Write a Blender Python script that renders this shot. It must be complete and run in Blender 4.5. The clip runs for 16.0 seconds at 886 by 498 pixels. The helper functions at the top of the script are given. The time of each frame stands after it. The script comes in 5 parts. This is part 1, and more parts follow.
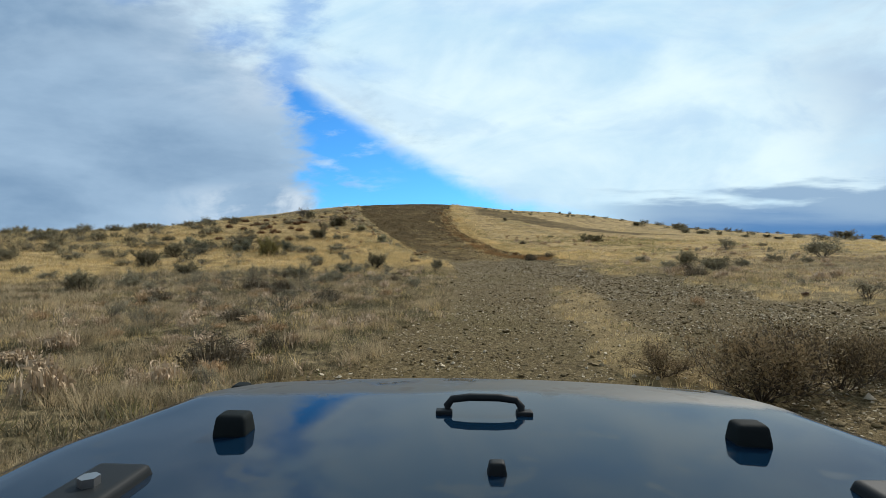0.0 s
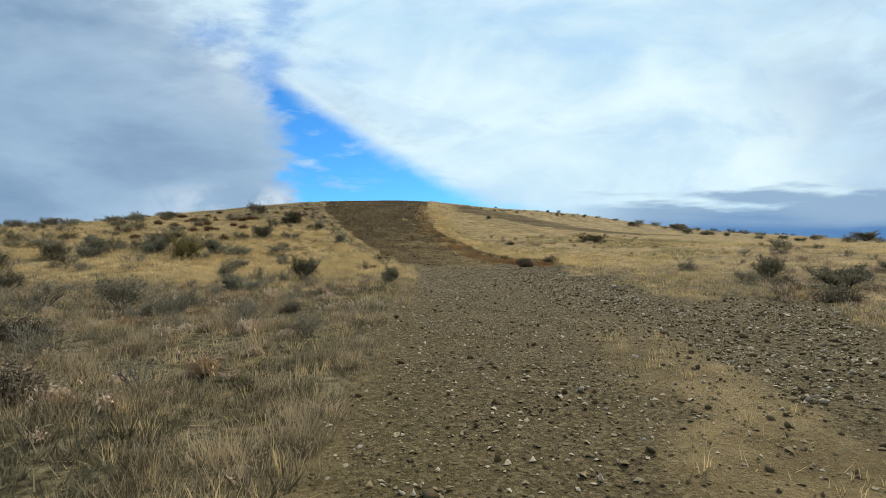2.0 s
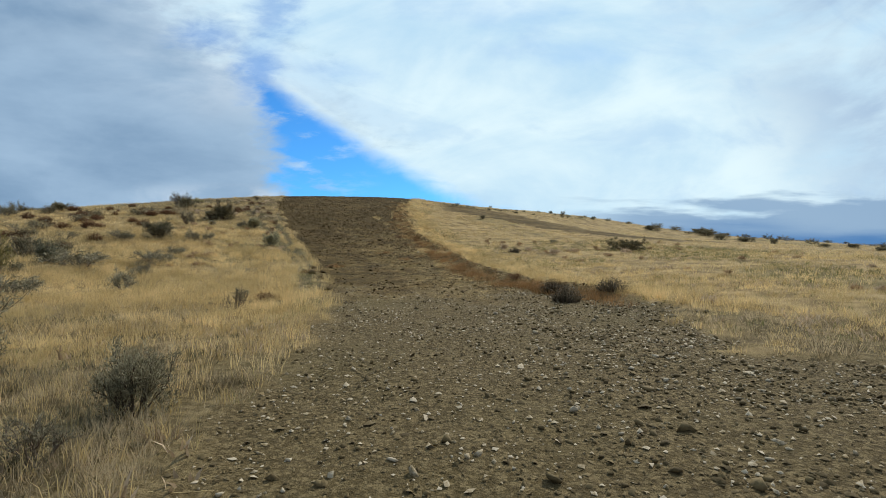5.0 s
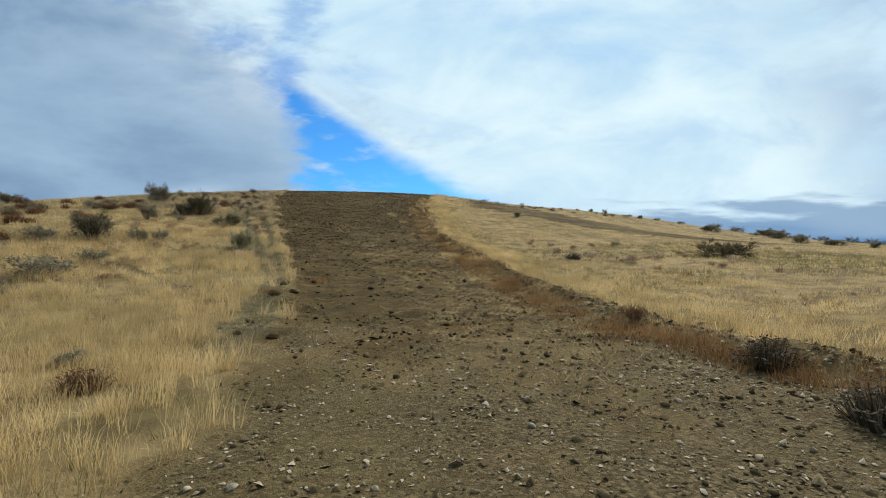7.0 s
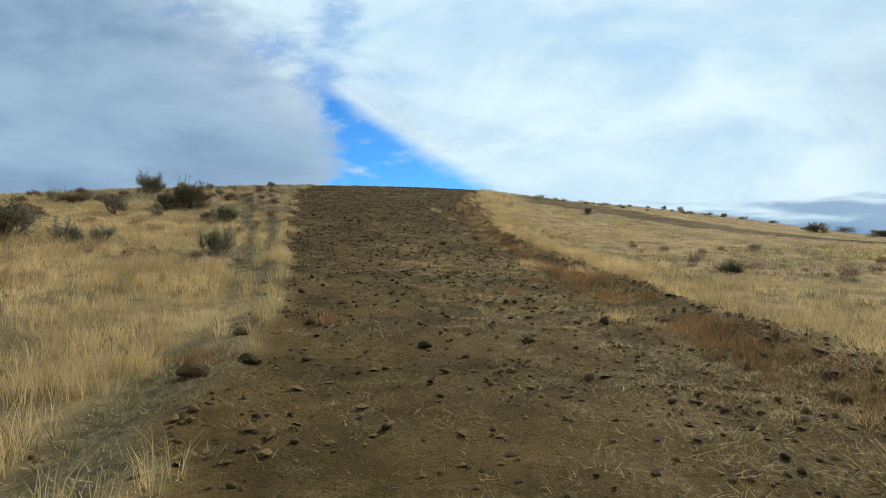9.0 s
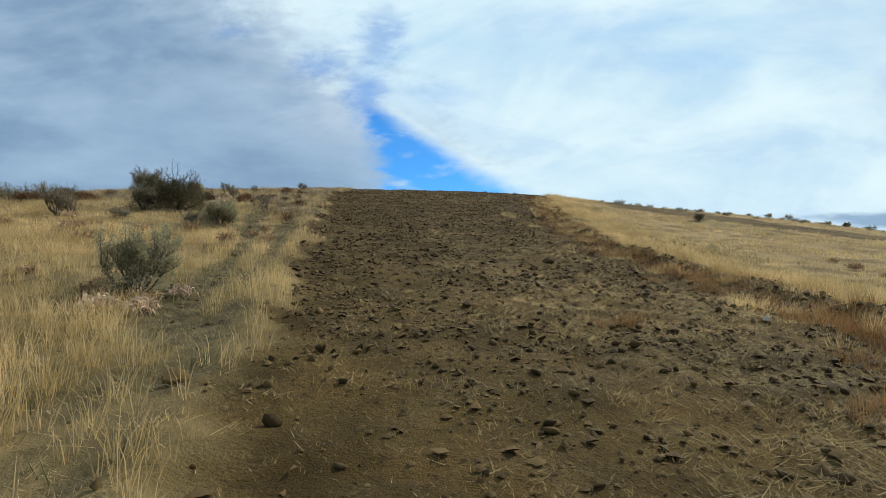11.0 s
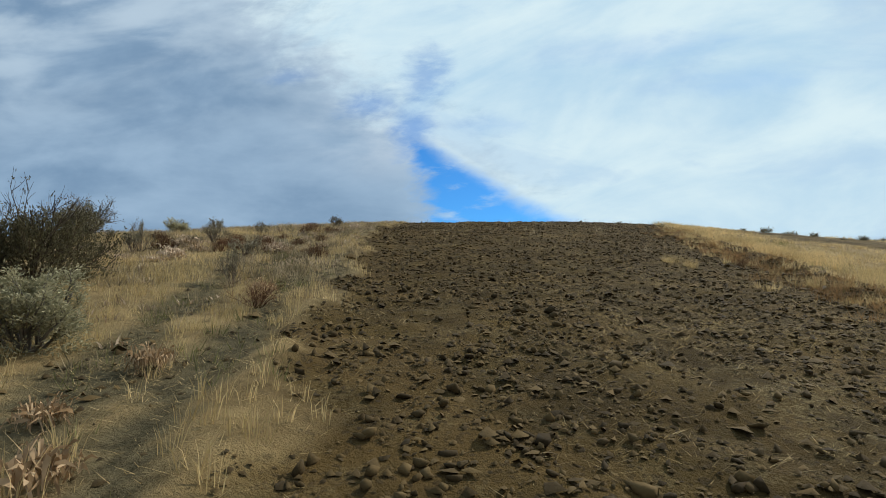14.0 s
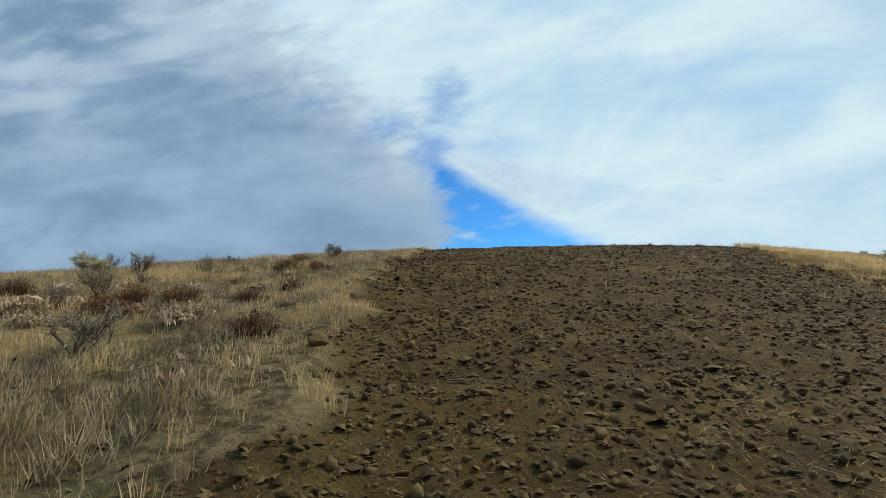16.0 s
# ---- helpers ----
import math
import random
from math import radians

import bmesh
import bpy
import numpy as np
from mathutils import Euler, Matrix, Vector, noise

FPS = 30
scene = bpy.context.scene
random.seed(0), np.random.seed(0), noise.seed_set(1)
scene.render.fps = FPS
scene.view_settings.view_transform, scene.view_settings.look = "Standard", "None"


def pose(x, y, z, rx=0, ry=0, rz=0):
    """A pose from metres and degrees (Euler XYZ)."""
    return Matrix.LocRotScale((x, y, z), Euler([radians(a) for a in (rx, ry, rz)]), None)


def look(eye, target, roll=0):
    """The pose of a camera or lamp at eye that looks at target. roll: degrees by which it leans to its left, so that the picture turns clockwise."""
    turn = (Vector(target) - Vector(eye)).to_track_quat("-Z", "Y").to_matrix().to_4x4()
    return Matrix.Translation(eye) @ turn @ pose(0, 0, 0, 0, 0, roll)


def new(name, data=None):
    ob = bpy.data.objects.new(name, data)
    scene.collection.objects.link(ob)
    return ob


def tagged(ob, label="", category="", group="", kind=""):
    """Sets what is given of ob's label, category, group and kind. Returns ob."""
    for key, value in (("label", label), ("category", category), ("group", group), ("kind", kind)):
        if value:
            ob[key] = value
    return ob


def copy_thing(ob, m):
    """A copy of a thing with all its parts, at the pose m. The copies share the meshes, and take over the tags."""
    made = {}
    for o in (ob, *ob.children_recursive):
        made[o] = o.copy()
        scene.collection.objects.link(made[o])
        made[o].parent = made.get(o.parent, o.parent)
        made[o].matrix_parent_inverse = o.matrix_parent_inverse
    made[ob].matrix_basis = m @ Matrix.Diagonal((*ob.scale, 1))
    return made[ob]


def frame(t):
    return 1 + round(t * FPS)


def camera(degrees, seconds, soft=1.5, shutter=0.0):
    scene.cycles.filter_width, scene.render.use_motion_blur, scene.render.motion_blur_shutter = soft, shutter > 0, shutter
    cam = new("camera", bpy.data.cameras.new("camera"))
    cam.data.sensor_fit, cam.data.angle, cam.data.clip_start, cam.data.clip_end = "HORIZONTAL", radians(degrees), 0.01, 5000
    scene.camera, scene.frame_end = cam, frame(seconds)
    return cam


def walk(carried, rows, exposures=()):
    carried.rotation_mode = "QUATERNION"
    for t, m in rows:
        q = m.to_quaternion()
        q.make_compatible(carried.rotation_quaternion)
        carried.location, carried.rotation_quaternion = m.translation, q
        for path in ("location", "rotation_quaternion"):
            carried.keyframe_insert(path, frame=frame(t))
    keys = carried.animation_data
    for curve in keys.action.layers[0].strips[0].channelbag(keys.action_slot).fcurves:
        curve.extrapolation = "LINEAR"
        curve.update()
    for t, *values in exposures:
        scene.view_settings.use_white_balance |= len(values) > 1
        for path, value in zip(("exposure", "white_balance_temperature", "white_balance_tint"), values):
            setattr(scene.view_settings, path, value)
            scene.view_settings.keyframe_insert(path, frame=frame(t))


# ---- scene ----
cam = camera(82.39, 16.0, soft=0.9)
PATH = [
    (0.0, 0.0, 0.0, 1.65, 90.34, -0.43, 0.02),
    (0.5, 0.145, 2.36, 1.658, 90.34, -0.47, -0.42),
    (1.0, 0.391, 4.705, 1.676, 90.34, -0.56, -0.89),
    (1.5, 0.596, 7.064, 1.707, 90.36, -0.59, -1.46),
    (2.0, 0.896, 9.408, 1.754, 90.5, -0.65, -2.01),
    (2.5, 1.233, 11.548, 1.811, 90.62, -0.84, -2.47),
    (3.0, 1.508, 13.831, 1.892, 90.66, -1.02, -2.81),
    (3.5, 1.799, 16.098, 2.001, 90.65, -1.23, -3.14),
    (4.0, 2.064, 18.349, 2.059, 90.78, -1.24, -3.24),
    (6.5, 2.325, 29.385, 2.418, 91.03, -1.5, -1.56),
    (7.0, 2.119, 31.527, 2.489, 91.05, -1.63, -0.68),
    (7.5, 1.859, 33.603, 2.547, 91.1, -1.62, 0.18),
    (8.0, 1.522, 35.756, 2.608, 91.18, -1.62, 1.14),
    (8.5, 1.168, 37.865, 2.656, 91.19, -1.6, 2.18),
    (9.0, 0.732, 40.025, 2.71, 91.24, -1.77, 3.25),
    (11.5, -1.895, 49.482, 3.251, 93.08, -2.09, 9.08),
    (12.0, -2.43, 51.247, 3.54, 93.69, -1.94, 10.17),
    (12.5, -3.053, 52.921, 3.84, 94.18, -1.88, 11.2),
    (13.0, -3.691, 54.581, 4.152, 94.72, -1.84, 12.09),
    (13.5, -4.275, 56.134, 4.437, 95.26, -1.76, 12.79),
    (14.0, -4.893, 57.654, 4.7, 95.82, -1.48, 13.46),
    (14.5, -5.397, 59.25, 4.994, 96.51, -1.45, 13.98),
    (15.0, -5.89, 60.754, 5.33, 96.97, -1.22, 14.75),
    (15.5, -6.431, 62.315, 5.652, 97.33, -1.12, 15.36),
    (16.0, -6.949, 63.756, 5.966, 98.07, -1.06, 15.8),
]
walk(cam, [(r[0], pose(*r[1:])) for r in PATH], [(0.0, 0.0), (4.0, -0.03), (7.0, -0.04), (9.0, -0.02), (12.0, -0.09), (14.0, -0.18), (16.0, -0.19)])

# ---- node helpers ----


def sock(nt, target, value):
    if hasattr(value, "is_output"):
        nt.links.new(value, target)
    elif isinstance(value, (tuple, list)) and len(value) == 3 and len(target.default_value) == 4:
        target.default_value = (*value, 1.0)
    else:
        target.default_value = value


def mth(nt, kind, a, b=0.0, c=0.0, clamp=False):
    n = nt.nodes.new("ShaderNodeMath")
    n.operation, n.use_clamp = kind, clamp
    for i, v in enumerate((a, b, c)):
        sock(nt, n.inputs[i], v)
    return n.outputs[0]


def ramp(nt, value, low, high, to_low=0.0, to_high=1.0):
    n = nt.nodes.new("ShaderNodeMapRange")
    n.interpolation_type = "SMOOTHSTEP"
    for i, v in enumerate((value, low, high, to_low, to_high)):
        sock(nt, n.inputs[i], v)
    return n.outputs[0]


def mix(nt, fac, a, b, blend="MIX"):
    n = nt.nodes.new("ShaderNodeMix")
    n.data_type, n.blend_type = "RGBA", blend
    sock(nt, n.inputs[0], fac)
    sock(nt, n.inputs[6], a)
    sock(nt, n.inputs[7], b)
    return n.outputs[2]


def grain(nt, vector, scale, detail=4.0, rough=0.55, distort=0.0):
    n = nt.nodes.new("ShaderNodeTexNoise")
    if vector is not None:
        nt.links.new(vector, n.inputs["Vector"])
    n.inputs["Scale"].default_value = scale
    n.inputs["Detail"].default_value = detail
    n.inputs["Roughness"].default_value = rough
    n.inputs["Distortion"].default_value = distort
    return n.outputs[0]


def xyz(nt, x, y, z):
    n = nt.nodes.new("ShaderNodeCombineXYZ")
    for i, v in enumerate((x, y, z)):
        sock(nt, n.inputs[i], v)
    return n.outputs[0]


# ---- sky, clouds and sun ----
SUN_AZIMUTH, SUN_HEIGHT = 38.0, 40.0  # degrees to the right of +y, degrees up

world = bpy.data.worlds.new("sky")
scene.world = world
world.use_nodes = True
wt = world.node_tree
wt.nodes.clear()
coord = wt.nodes.new("ShaderNodeTexCoord").outputs["Generated"]
sep = wt.nodes.new("ShaderNodeSeparateXYZ")
wt.links.new(coord, sep.inputs[0])
dx, dy, dz = sep.outputs
ahead = mth(wt, "MAXIMUM", dy, 0.18)
u, v = mth(wt, "DIVIDE", dx, ahead), mth(wt, "DIVIDE", dz, ahead)
uv = xyz(wt, u, v, 0.0)
high = mth(wt, "ADD", mth(wt, "MAXIMUM", dz, 0.0), 0.16)
deck = xyz(wt, mth(wt, "DIVIDE", dx, high), mth(wt, "DIVIDE", dy, high), 0.0)
puffs = grain(wt, xyz(wt, u, mth(wt, "MULTIPLY", v, 1.5), 0.0), 7.0, 8.0, 0.62, 0.35)
fringe = grain(wt, xyz(wt, mth(wt, "MULTIPLY", u, 0.8), mth(wt, "MULTIPLY", v, 2.2), 4.0), 16.0, 7.0, 0.6, 0.6)
soft_puffs = grain(wt, xyz(wt, u, mth(wt, "MULTIPLY", v, 2.4), 1.7), 2.4, 7.0, 0.58, 0.25)
streak_in = xyz(wt, mth(wt, "ADD", mth(wt, "MULTIPLY", u, 1.6), mth(wt, "MULTIPLY", v, 1.0)), mth(wt, "SUBTRACT", mth(wt, "MULTIPLY", v, 4.0), mth(wt, "MULTIPLY", u, 1.5)), 0.0)
streaks = grain(wt, streak_in, 1.1, 7.0, 0.55, 0.5)
veils = grain(wt, xyz(wt, mth(wt, "SUBTRACT", mth(wt, "MULTIPLY", u, 1.3), mth(wt, "MULTIPLY", v, 1.5)), mth(wt, "ADD", mth(wt, "MULTIPLY", v, 3.0), mth(wt, "MULTIPLY", u, 1.2)), 8.0), 2.1, 6.0, 0.55, 0.4)
bands = grain(wt, xyz(wt, mth(wt, "ADD", mth(wt, "MULTIPLY", u, 1.1), mth(wt, "MULTIPLY", v, 0.5)), mth(wt, "MULTIPLY", v, 3.4), 6.0), 1.9, 6.0, 0.5, 0.3)
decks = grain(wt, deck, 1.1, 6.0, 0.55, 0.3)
wobble = mth(wt, "ADD", mth(wt, "MULTIPLY", mth(wt, "SUBTRACT", puffs, 0.5), 0.7), mth(wt, "MULTIPLY", mth(wt, "SUBTRACT", fringe, 0.5), 0.45))
# the clear wedge between two cloud banks: a ragged bank on the left, a long bowed edge on the right
left_in = mth(wt, "ADD", mth(wt, "ADD", u, 0.268), mth(wt, "MULTIPLY", mth(wt, "SUBTRACT", v, 0.113), 0.3))
left_in = mth(wt, "ADD", left_in, mth(wt, "MULTIPLY", wobble, 0.2))
bow = mth(wt, "ADD", mth(wt, "ADD", 0.163, mth(wt, "MULTIPLY", u, -0.437)), mth(wt, "MULTIPLY", mth(wt, "MULTIPLY", u, mth(wt, "MINIMUM", u, 0.24)), 0.5725))
right_in = mth(wt, "SUBTRACT", bow, v)
right_in = mth(wt, "ADD", right_in, mth(wt, "ADD", mth(wt, "MULTIPLY", wobble, 0.075), mth(wt, "MULTIPLY", mth(wt, "SUBTRACT", streaks, 0.5), 0.07)))
clear = mth(wt, "MULTIPLY", ramp(wt, left_in, -0.025, 0.04), ramp(wt, right_in, -0.022, 0.036))
# ragged gaps above the wedge
gaps = 0.0
for gu, gv, ru, rv, deep in ((-0.29, 0.475, 0.045, 0.06, 0.5), (-0.315, 0.36, 0.04, 0.05, 0.6), (-0.42, 0.425, 0.055, 0.028, 0.5), (-0.16, 0.36, 0.07, 0.02, 0.22), (-0.62, 0.5, 0.05, 0.02, 0.3), (0.13, 0.5, 0.16, 0.03, 0.16), (0.32, 0.42, 0.12, 0.025, 0.14)):
    fu, fv = mth(wt, "DIVIDE", mth(wt, "SUBTRACT", u, gu), ru), mth(wt, "DIVIDE", mth(wt, "SUBTRACT", v, gv), rv)
    far = mth(wt, "SQRT", mth(wt, "ADD", mth(wt, "MULTIPLY", fu, fu), mth(wt, "MULTIPLY", fv, fv)))
    far = mth(wt, "ADD", far, mth(wt, "MULTIPLY", wobble, 3.6))
    gaps = mth(wt, "MAXIMUM", gaps, ramp(wt, far, 1.7, 0.0, 0.0, deep))
clear = mth(wt, "MAXIMUM", clear, gaps)
wisps = mth(wt, "MULTIPLY", ramp(wt, grain(wt, xyz(wt, mth(wt, "MULTIPLY", u, 5.0), mth(wt, "MULTIPLY", v, 16.0), 3.0), 1.6, 6.0, 0.6), 0.52, 0.7), 0.6)
clear = mth(wt, "MULTIPLY", clear, mth(wt, "SUBTRACT", 1.0, mth(wt, "MULTIPLY", wisps, ramp(wt, u, -0.05, -0.22))))
bank_edge = mth(wt, "ADD", mth(wt, "ADD", u, 0.25), mth(wt, "MULTIPLY", mth(wt, "SUBTRACT", v, 0.097), 0.33))
bank_edge = mth(wt, "ADD", bank_edge, mth(wt, "SUBTRACT", mth(wt, "MULTIPLY", mth(wt, "MAXIMUM", mth(wt, "SUBTRACT", v, 0.34), 0.0), 0.8), ramp(wt, v, 0.38, 0.26, 0.0, 0.13)))
side = ramp(wt, mth(wt, "ADD", bank_edge, mth(wt, "ADD", mth(wt, "MULTIPLY", wobble, 0.5), mth(wt, "MULTIPLY", mth(wt, "SUBTRACT", soft_puffs, 0.5), 0.4))), -0.12, 0.16)
grey_bank = mix(wt, ramp(wt, mth(wt, "ADD", mth(wt, "MULTIPLY", soft_puffs, 0.45), mth(wt, "MULTIPLY", bands, 0.55)), 0.36, 0.66), (0.205, 0.335, 0.505), (0.375, 0.535, 0.715))
grey_bank = mix(wt, mth(wt, "MULTIPLY", ramp(wt, v, 0.3, 0.75, 0.0, 0.7), ramp(wt, bands, 0.38, 0.62)), grey_bank, (0.6, 0.74, 0.86))
rim = mth(wt, "MULTIPLY", mth(wt, "MULTIPLY", ramp(wt, left_in, -0.34, -0.02), ramp(wt, v, 0.22, 0.36)), ramp(wt, soft_puffs, 0.36, 0.6))
low_puffs = mth(wt, "MULTIPLY", ramp(wt, v, 0.14, 0.1), mth(wt, "MULTIPLY", ramp(wt, u, -0.62, -0.36), ramp(wt, puffs, 0.42, 0.6)))
grey_bank = mix(wt, mth(wt, "MAXIMUM", mth(wt, "MULTIPLY", rim, 0.6), mth(wt, "MULTIPLY", low_puffs, 0.7)), grey_bank, (0.74, 0.84, 0.93))
white_bank = mix(wt, ramp(wt, mth(wt, "ADD", mth(wt, "MULTIPLY", streaks, 0.65), mth(wt, "MULTIPLY", soft_puffs, 0.35)), 0.34, 0.6), (0.52, 0.76, 0.95), (0.8, 0.98, 1.04))
corner = mth(wt, "MULTIPLY", ramp(wt, mth(wt, "ADD", u, mth(wt, "MULTIPLY", v, 0.8)), 0.78, 1.25), ramp(wt, streaks, 0.35, 0.6))
white_bank = mix(wt, ramp(wt, veils, 0.52, 0.68, 0.0, 0.45), white_bank, (0.46, 0.68, 0.92))
white_bank = mix(wt, mth(wt, "MULTIPLY", corner, 0.75), white_bank, (0.3, 0.45, 0.68))
layers = grain(wt, xyz(wt, mth(wt, "MULTIPLY", u, 2.2), mth(wt, "MULTIPLY", v, 15.0), 5.0), 1.5, 5.0, 0.5, 0.2)
low_line = mth(wt, "SUBTRACT", mth(wt, "ADD", 0.102, mth(wt, "MULTIPLY", mth(wt, "SUBTRACT", u, 0.25), 0.06)), v)
low_line = mth(wt, "ADD", low_line, mth(wt, "ADD", mth(wt, "MULTIPLY", mth(wt, "SUBTRACT", layers, 0.5), 0.16), mth(wt, "MULTIPLY", mth(wt, "SUBTRACT", streaks, 0.5), 0.06)))
slate = mth(wt, "MULTIPLY", ramp(wt, low_line, -0.01, 0.016), ramp(wt, u, 0.24, 0.46))
white_bank = mix(wt, mth(wt, "MULTIPLY", slate, 0.92), white_bank, mix(wt, ramp(wt, mth(wt, "ADD", v, mth(wt, "MULTIPLY", mth(wt, "SUBTRACT", layers, 0.5), 0.1)), 0.03, 0.1), (0.05, 0.19, 0.46), (0.28, 0.43, 0.62)))
banks = mix(wt, side, grey_bank, white_bank)
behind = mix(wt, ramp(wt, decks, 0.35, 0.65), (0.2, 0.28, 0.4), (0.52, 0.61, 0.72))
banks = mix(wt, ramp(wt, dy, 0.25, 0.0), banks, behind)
sky = wt.nodes.new("ShaderNodeTexSky")
sky.sky_type, sky.sun_disc = "NISHITA", False
sky.sun_elevation, sky.sun_rotation = radians(SUN_HEIGHT), radians(SUN_AZIMUTH)
sky.altitude, sky.dust_density, sky.ozone_density = 700, 0.3, 3.0
blue = mix(wt, 1.0, sky.outputs[0], (0.036, 0.098, 0.15), "MULTIPLY")
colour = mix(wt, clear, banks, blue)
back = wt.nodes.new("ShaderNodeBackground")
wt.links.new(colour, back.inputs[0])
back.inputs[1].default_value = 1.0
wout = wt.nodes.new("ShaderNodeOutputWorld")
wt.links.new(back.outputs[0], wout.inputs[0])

sun_data = bpy.data.lights.new("sun", "SUN")
sun_data.energy, sun_data.angle, sun_data.color = 3.6, radians(3), (1.0, 0.95, 0.86)
sun = new("sun", sun_data)
az, el = radians(SUN_AZIMUTH), radians(SUN_HEIGHT)
sun.matrix_world = look((60 * math.sin(az), 60 * math.cos(az), 60 * math.tan(el)), (0, 0, 0))

# ---- materials ----


def material(name, rough=0.9, spec=0.25):
    m = bpy.data.materials.new(name)
    m.use_nodes = True
    nt = m.node_tree
    bsdf = nt.nodes["Principled BSDF"]
    bsdf.inputs["Roughness"].default_value = rough
    bsdf.inputs["Specular IOR Level"].default_value = spec
    return m, nt, bsdf


def place(nt):
    return nt.nodes.new("ShaderNodeTexCoord").outputs["Object"]


def world_place(nt):
    return nt.nodes.new("ShaderNodeNewGeometry").outputs["Position"]


def island(nt):
    return nt.nodes.new("ShaderNodeNewGeometry").outputs["Random Per Island"]


def each(nt):
    return nt.nodes.new("ShaderNodeObjectInfo").outputs["Random"]


def bump(nt, bsdf, height, strength=0.4, distance=0.02):
    n = nt.nodes.new("ShaderNodeBump")
    n.inputs["Strength"].default_value = strength
    n.inputs["Distance"].default_value = distance
    nt.links.new(height, n.inputs["Height"])
    nt.links.new(n.outputs[0], bsdf.inputs["Normal"])


def field(nt, name):
    n = nt.nodes.new("ShaderNodeAttribute")
    n.attribute_name = name
    return n.outputs["Fac"]


def leafy(name, dark, light, glow=0.3, patch=0.5, alt=None, clump=0.55, even=0.6):
    """Thin dry or green blades and leaves that let some light through."""
    m, nt, bsdf = material(name, 0.85, 0.15)
    p = world_place(nt)
    tone = mth(nt, "ADD", mth(nt, "MULTIPLY", island(nt), even), mth(nt, "MULTIPLY", ramp(nt, grain(nt, p, clump, 3.0), 0.3, 0.7), 1 - even))
    col = mix(nt, ramp(nt, tone, 0.1, 0.9), dark, light)
    if alt:
        col = mix(nt, mth(nt, "MULTIPLY", ramp(nt, grain(nt, p, 0.23, 3.0), 0.45, 0.65), patch), col, alt)
    nt.links.new(col, bsdf.inputs["Base Color"])
    thin = nt.nodes.new("ShaderNodeBsdfTranslucent")
    nt.links.new(col, thin.inputs[0])
    both = nt.nodes.new("ShaderNodeMixShader")
    both.inputs[0].default_value = glow
    nt.links.new(bsdf.outputs[0], both.inputs[1])
    nt.links.new(thin.outputs[0], both.inputs[2])
    nt.links.new(both.outputs[0], nt.nodes["Material Output"].inputs[0])
    return m


def stony(name, dark, light, scale=9.0, by=island, pale=None):
    m, nt, bsdf = material(name, 0.92, 0.2)
    p = world_place(nt)
    g = grain(nt, p, scale * 4, 5.0, 0.65)
    tone = mth(nt, "ADD", mth(nt, "MULTIPLY", by(nt), 0.65), mth(nt, "MULTIPLY", g, 0.35))
    col = mix(nt, ramp(nt, tone, 0.1, 0.95), dark, light)
    if pale:
        col = mix(nt, ramp(nt, tone, 0.62, 0.8), col, pale)
    nt.links.new(col, bsdf.inputs["Base Color"])
    bump(nt, bsdf, g, 0.5, 0.01)
    return m


def bark(name, dark, light):
    m, nt, bsdf = material(name, 0.95, 0.15)
    p = place(nt)
    nt.links.new(mix(nt, grain(nt, p, 14.0, 4.0), dark, light), bsdf.inputs["Base Color"])
    return m


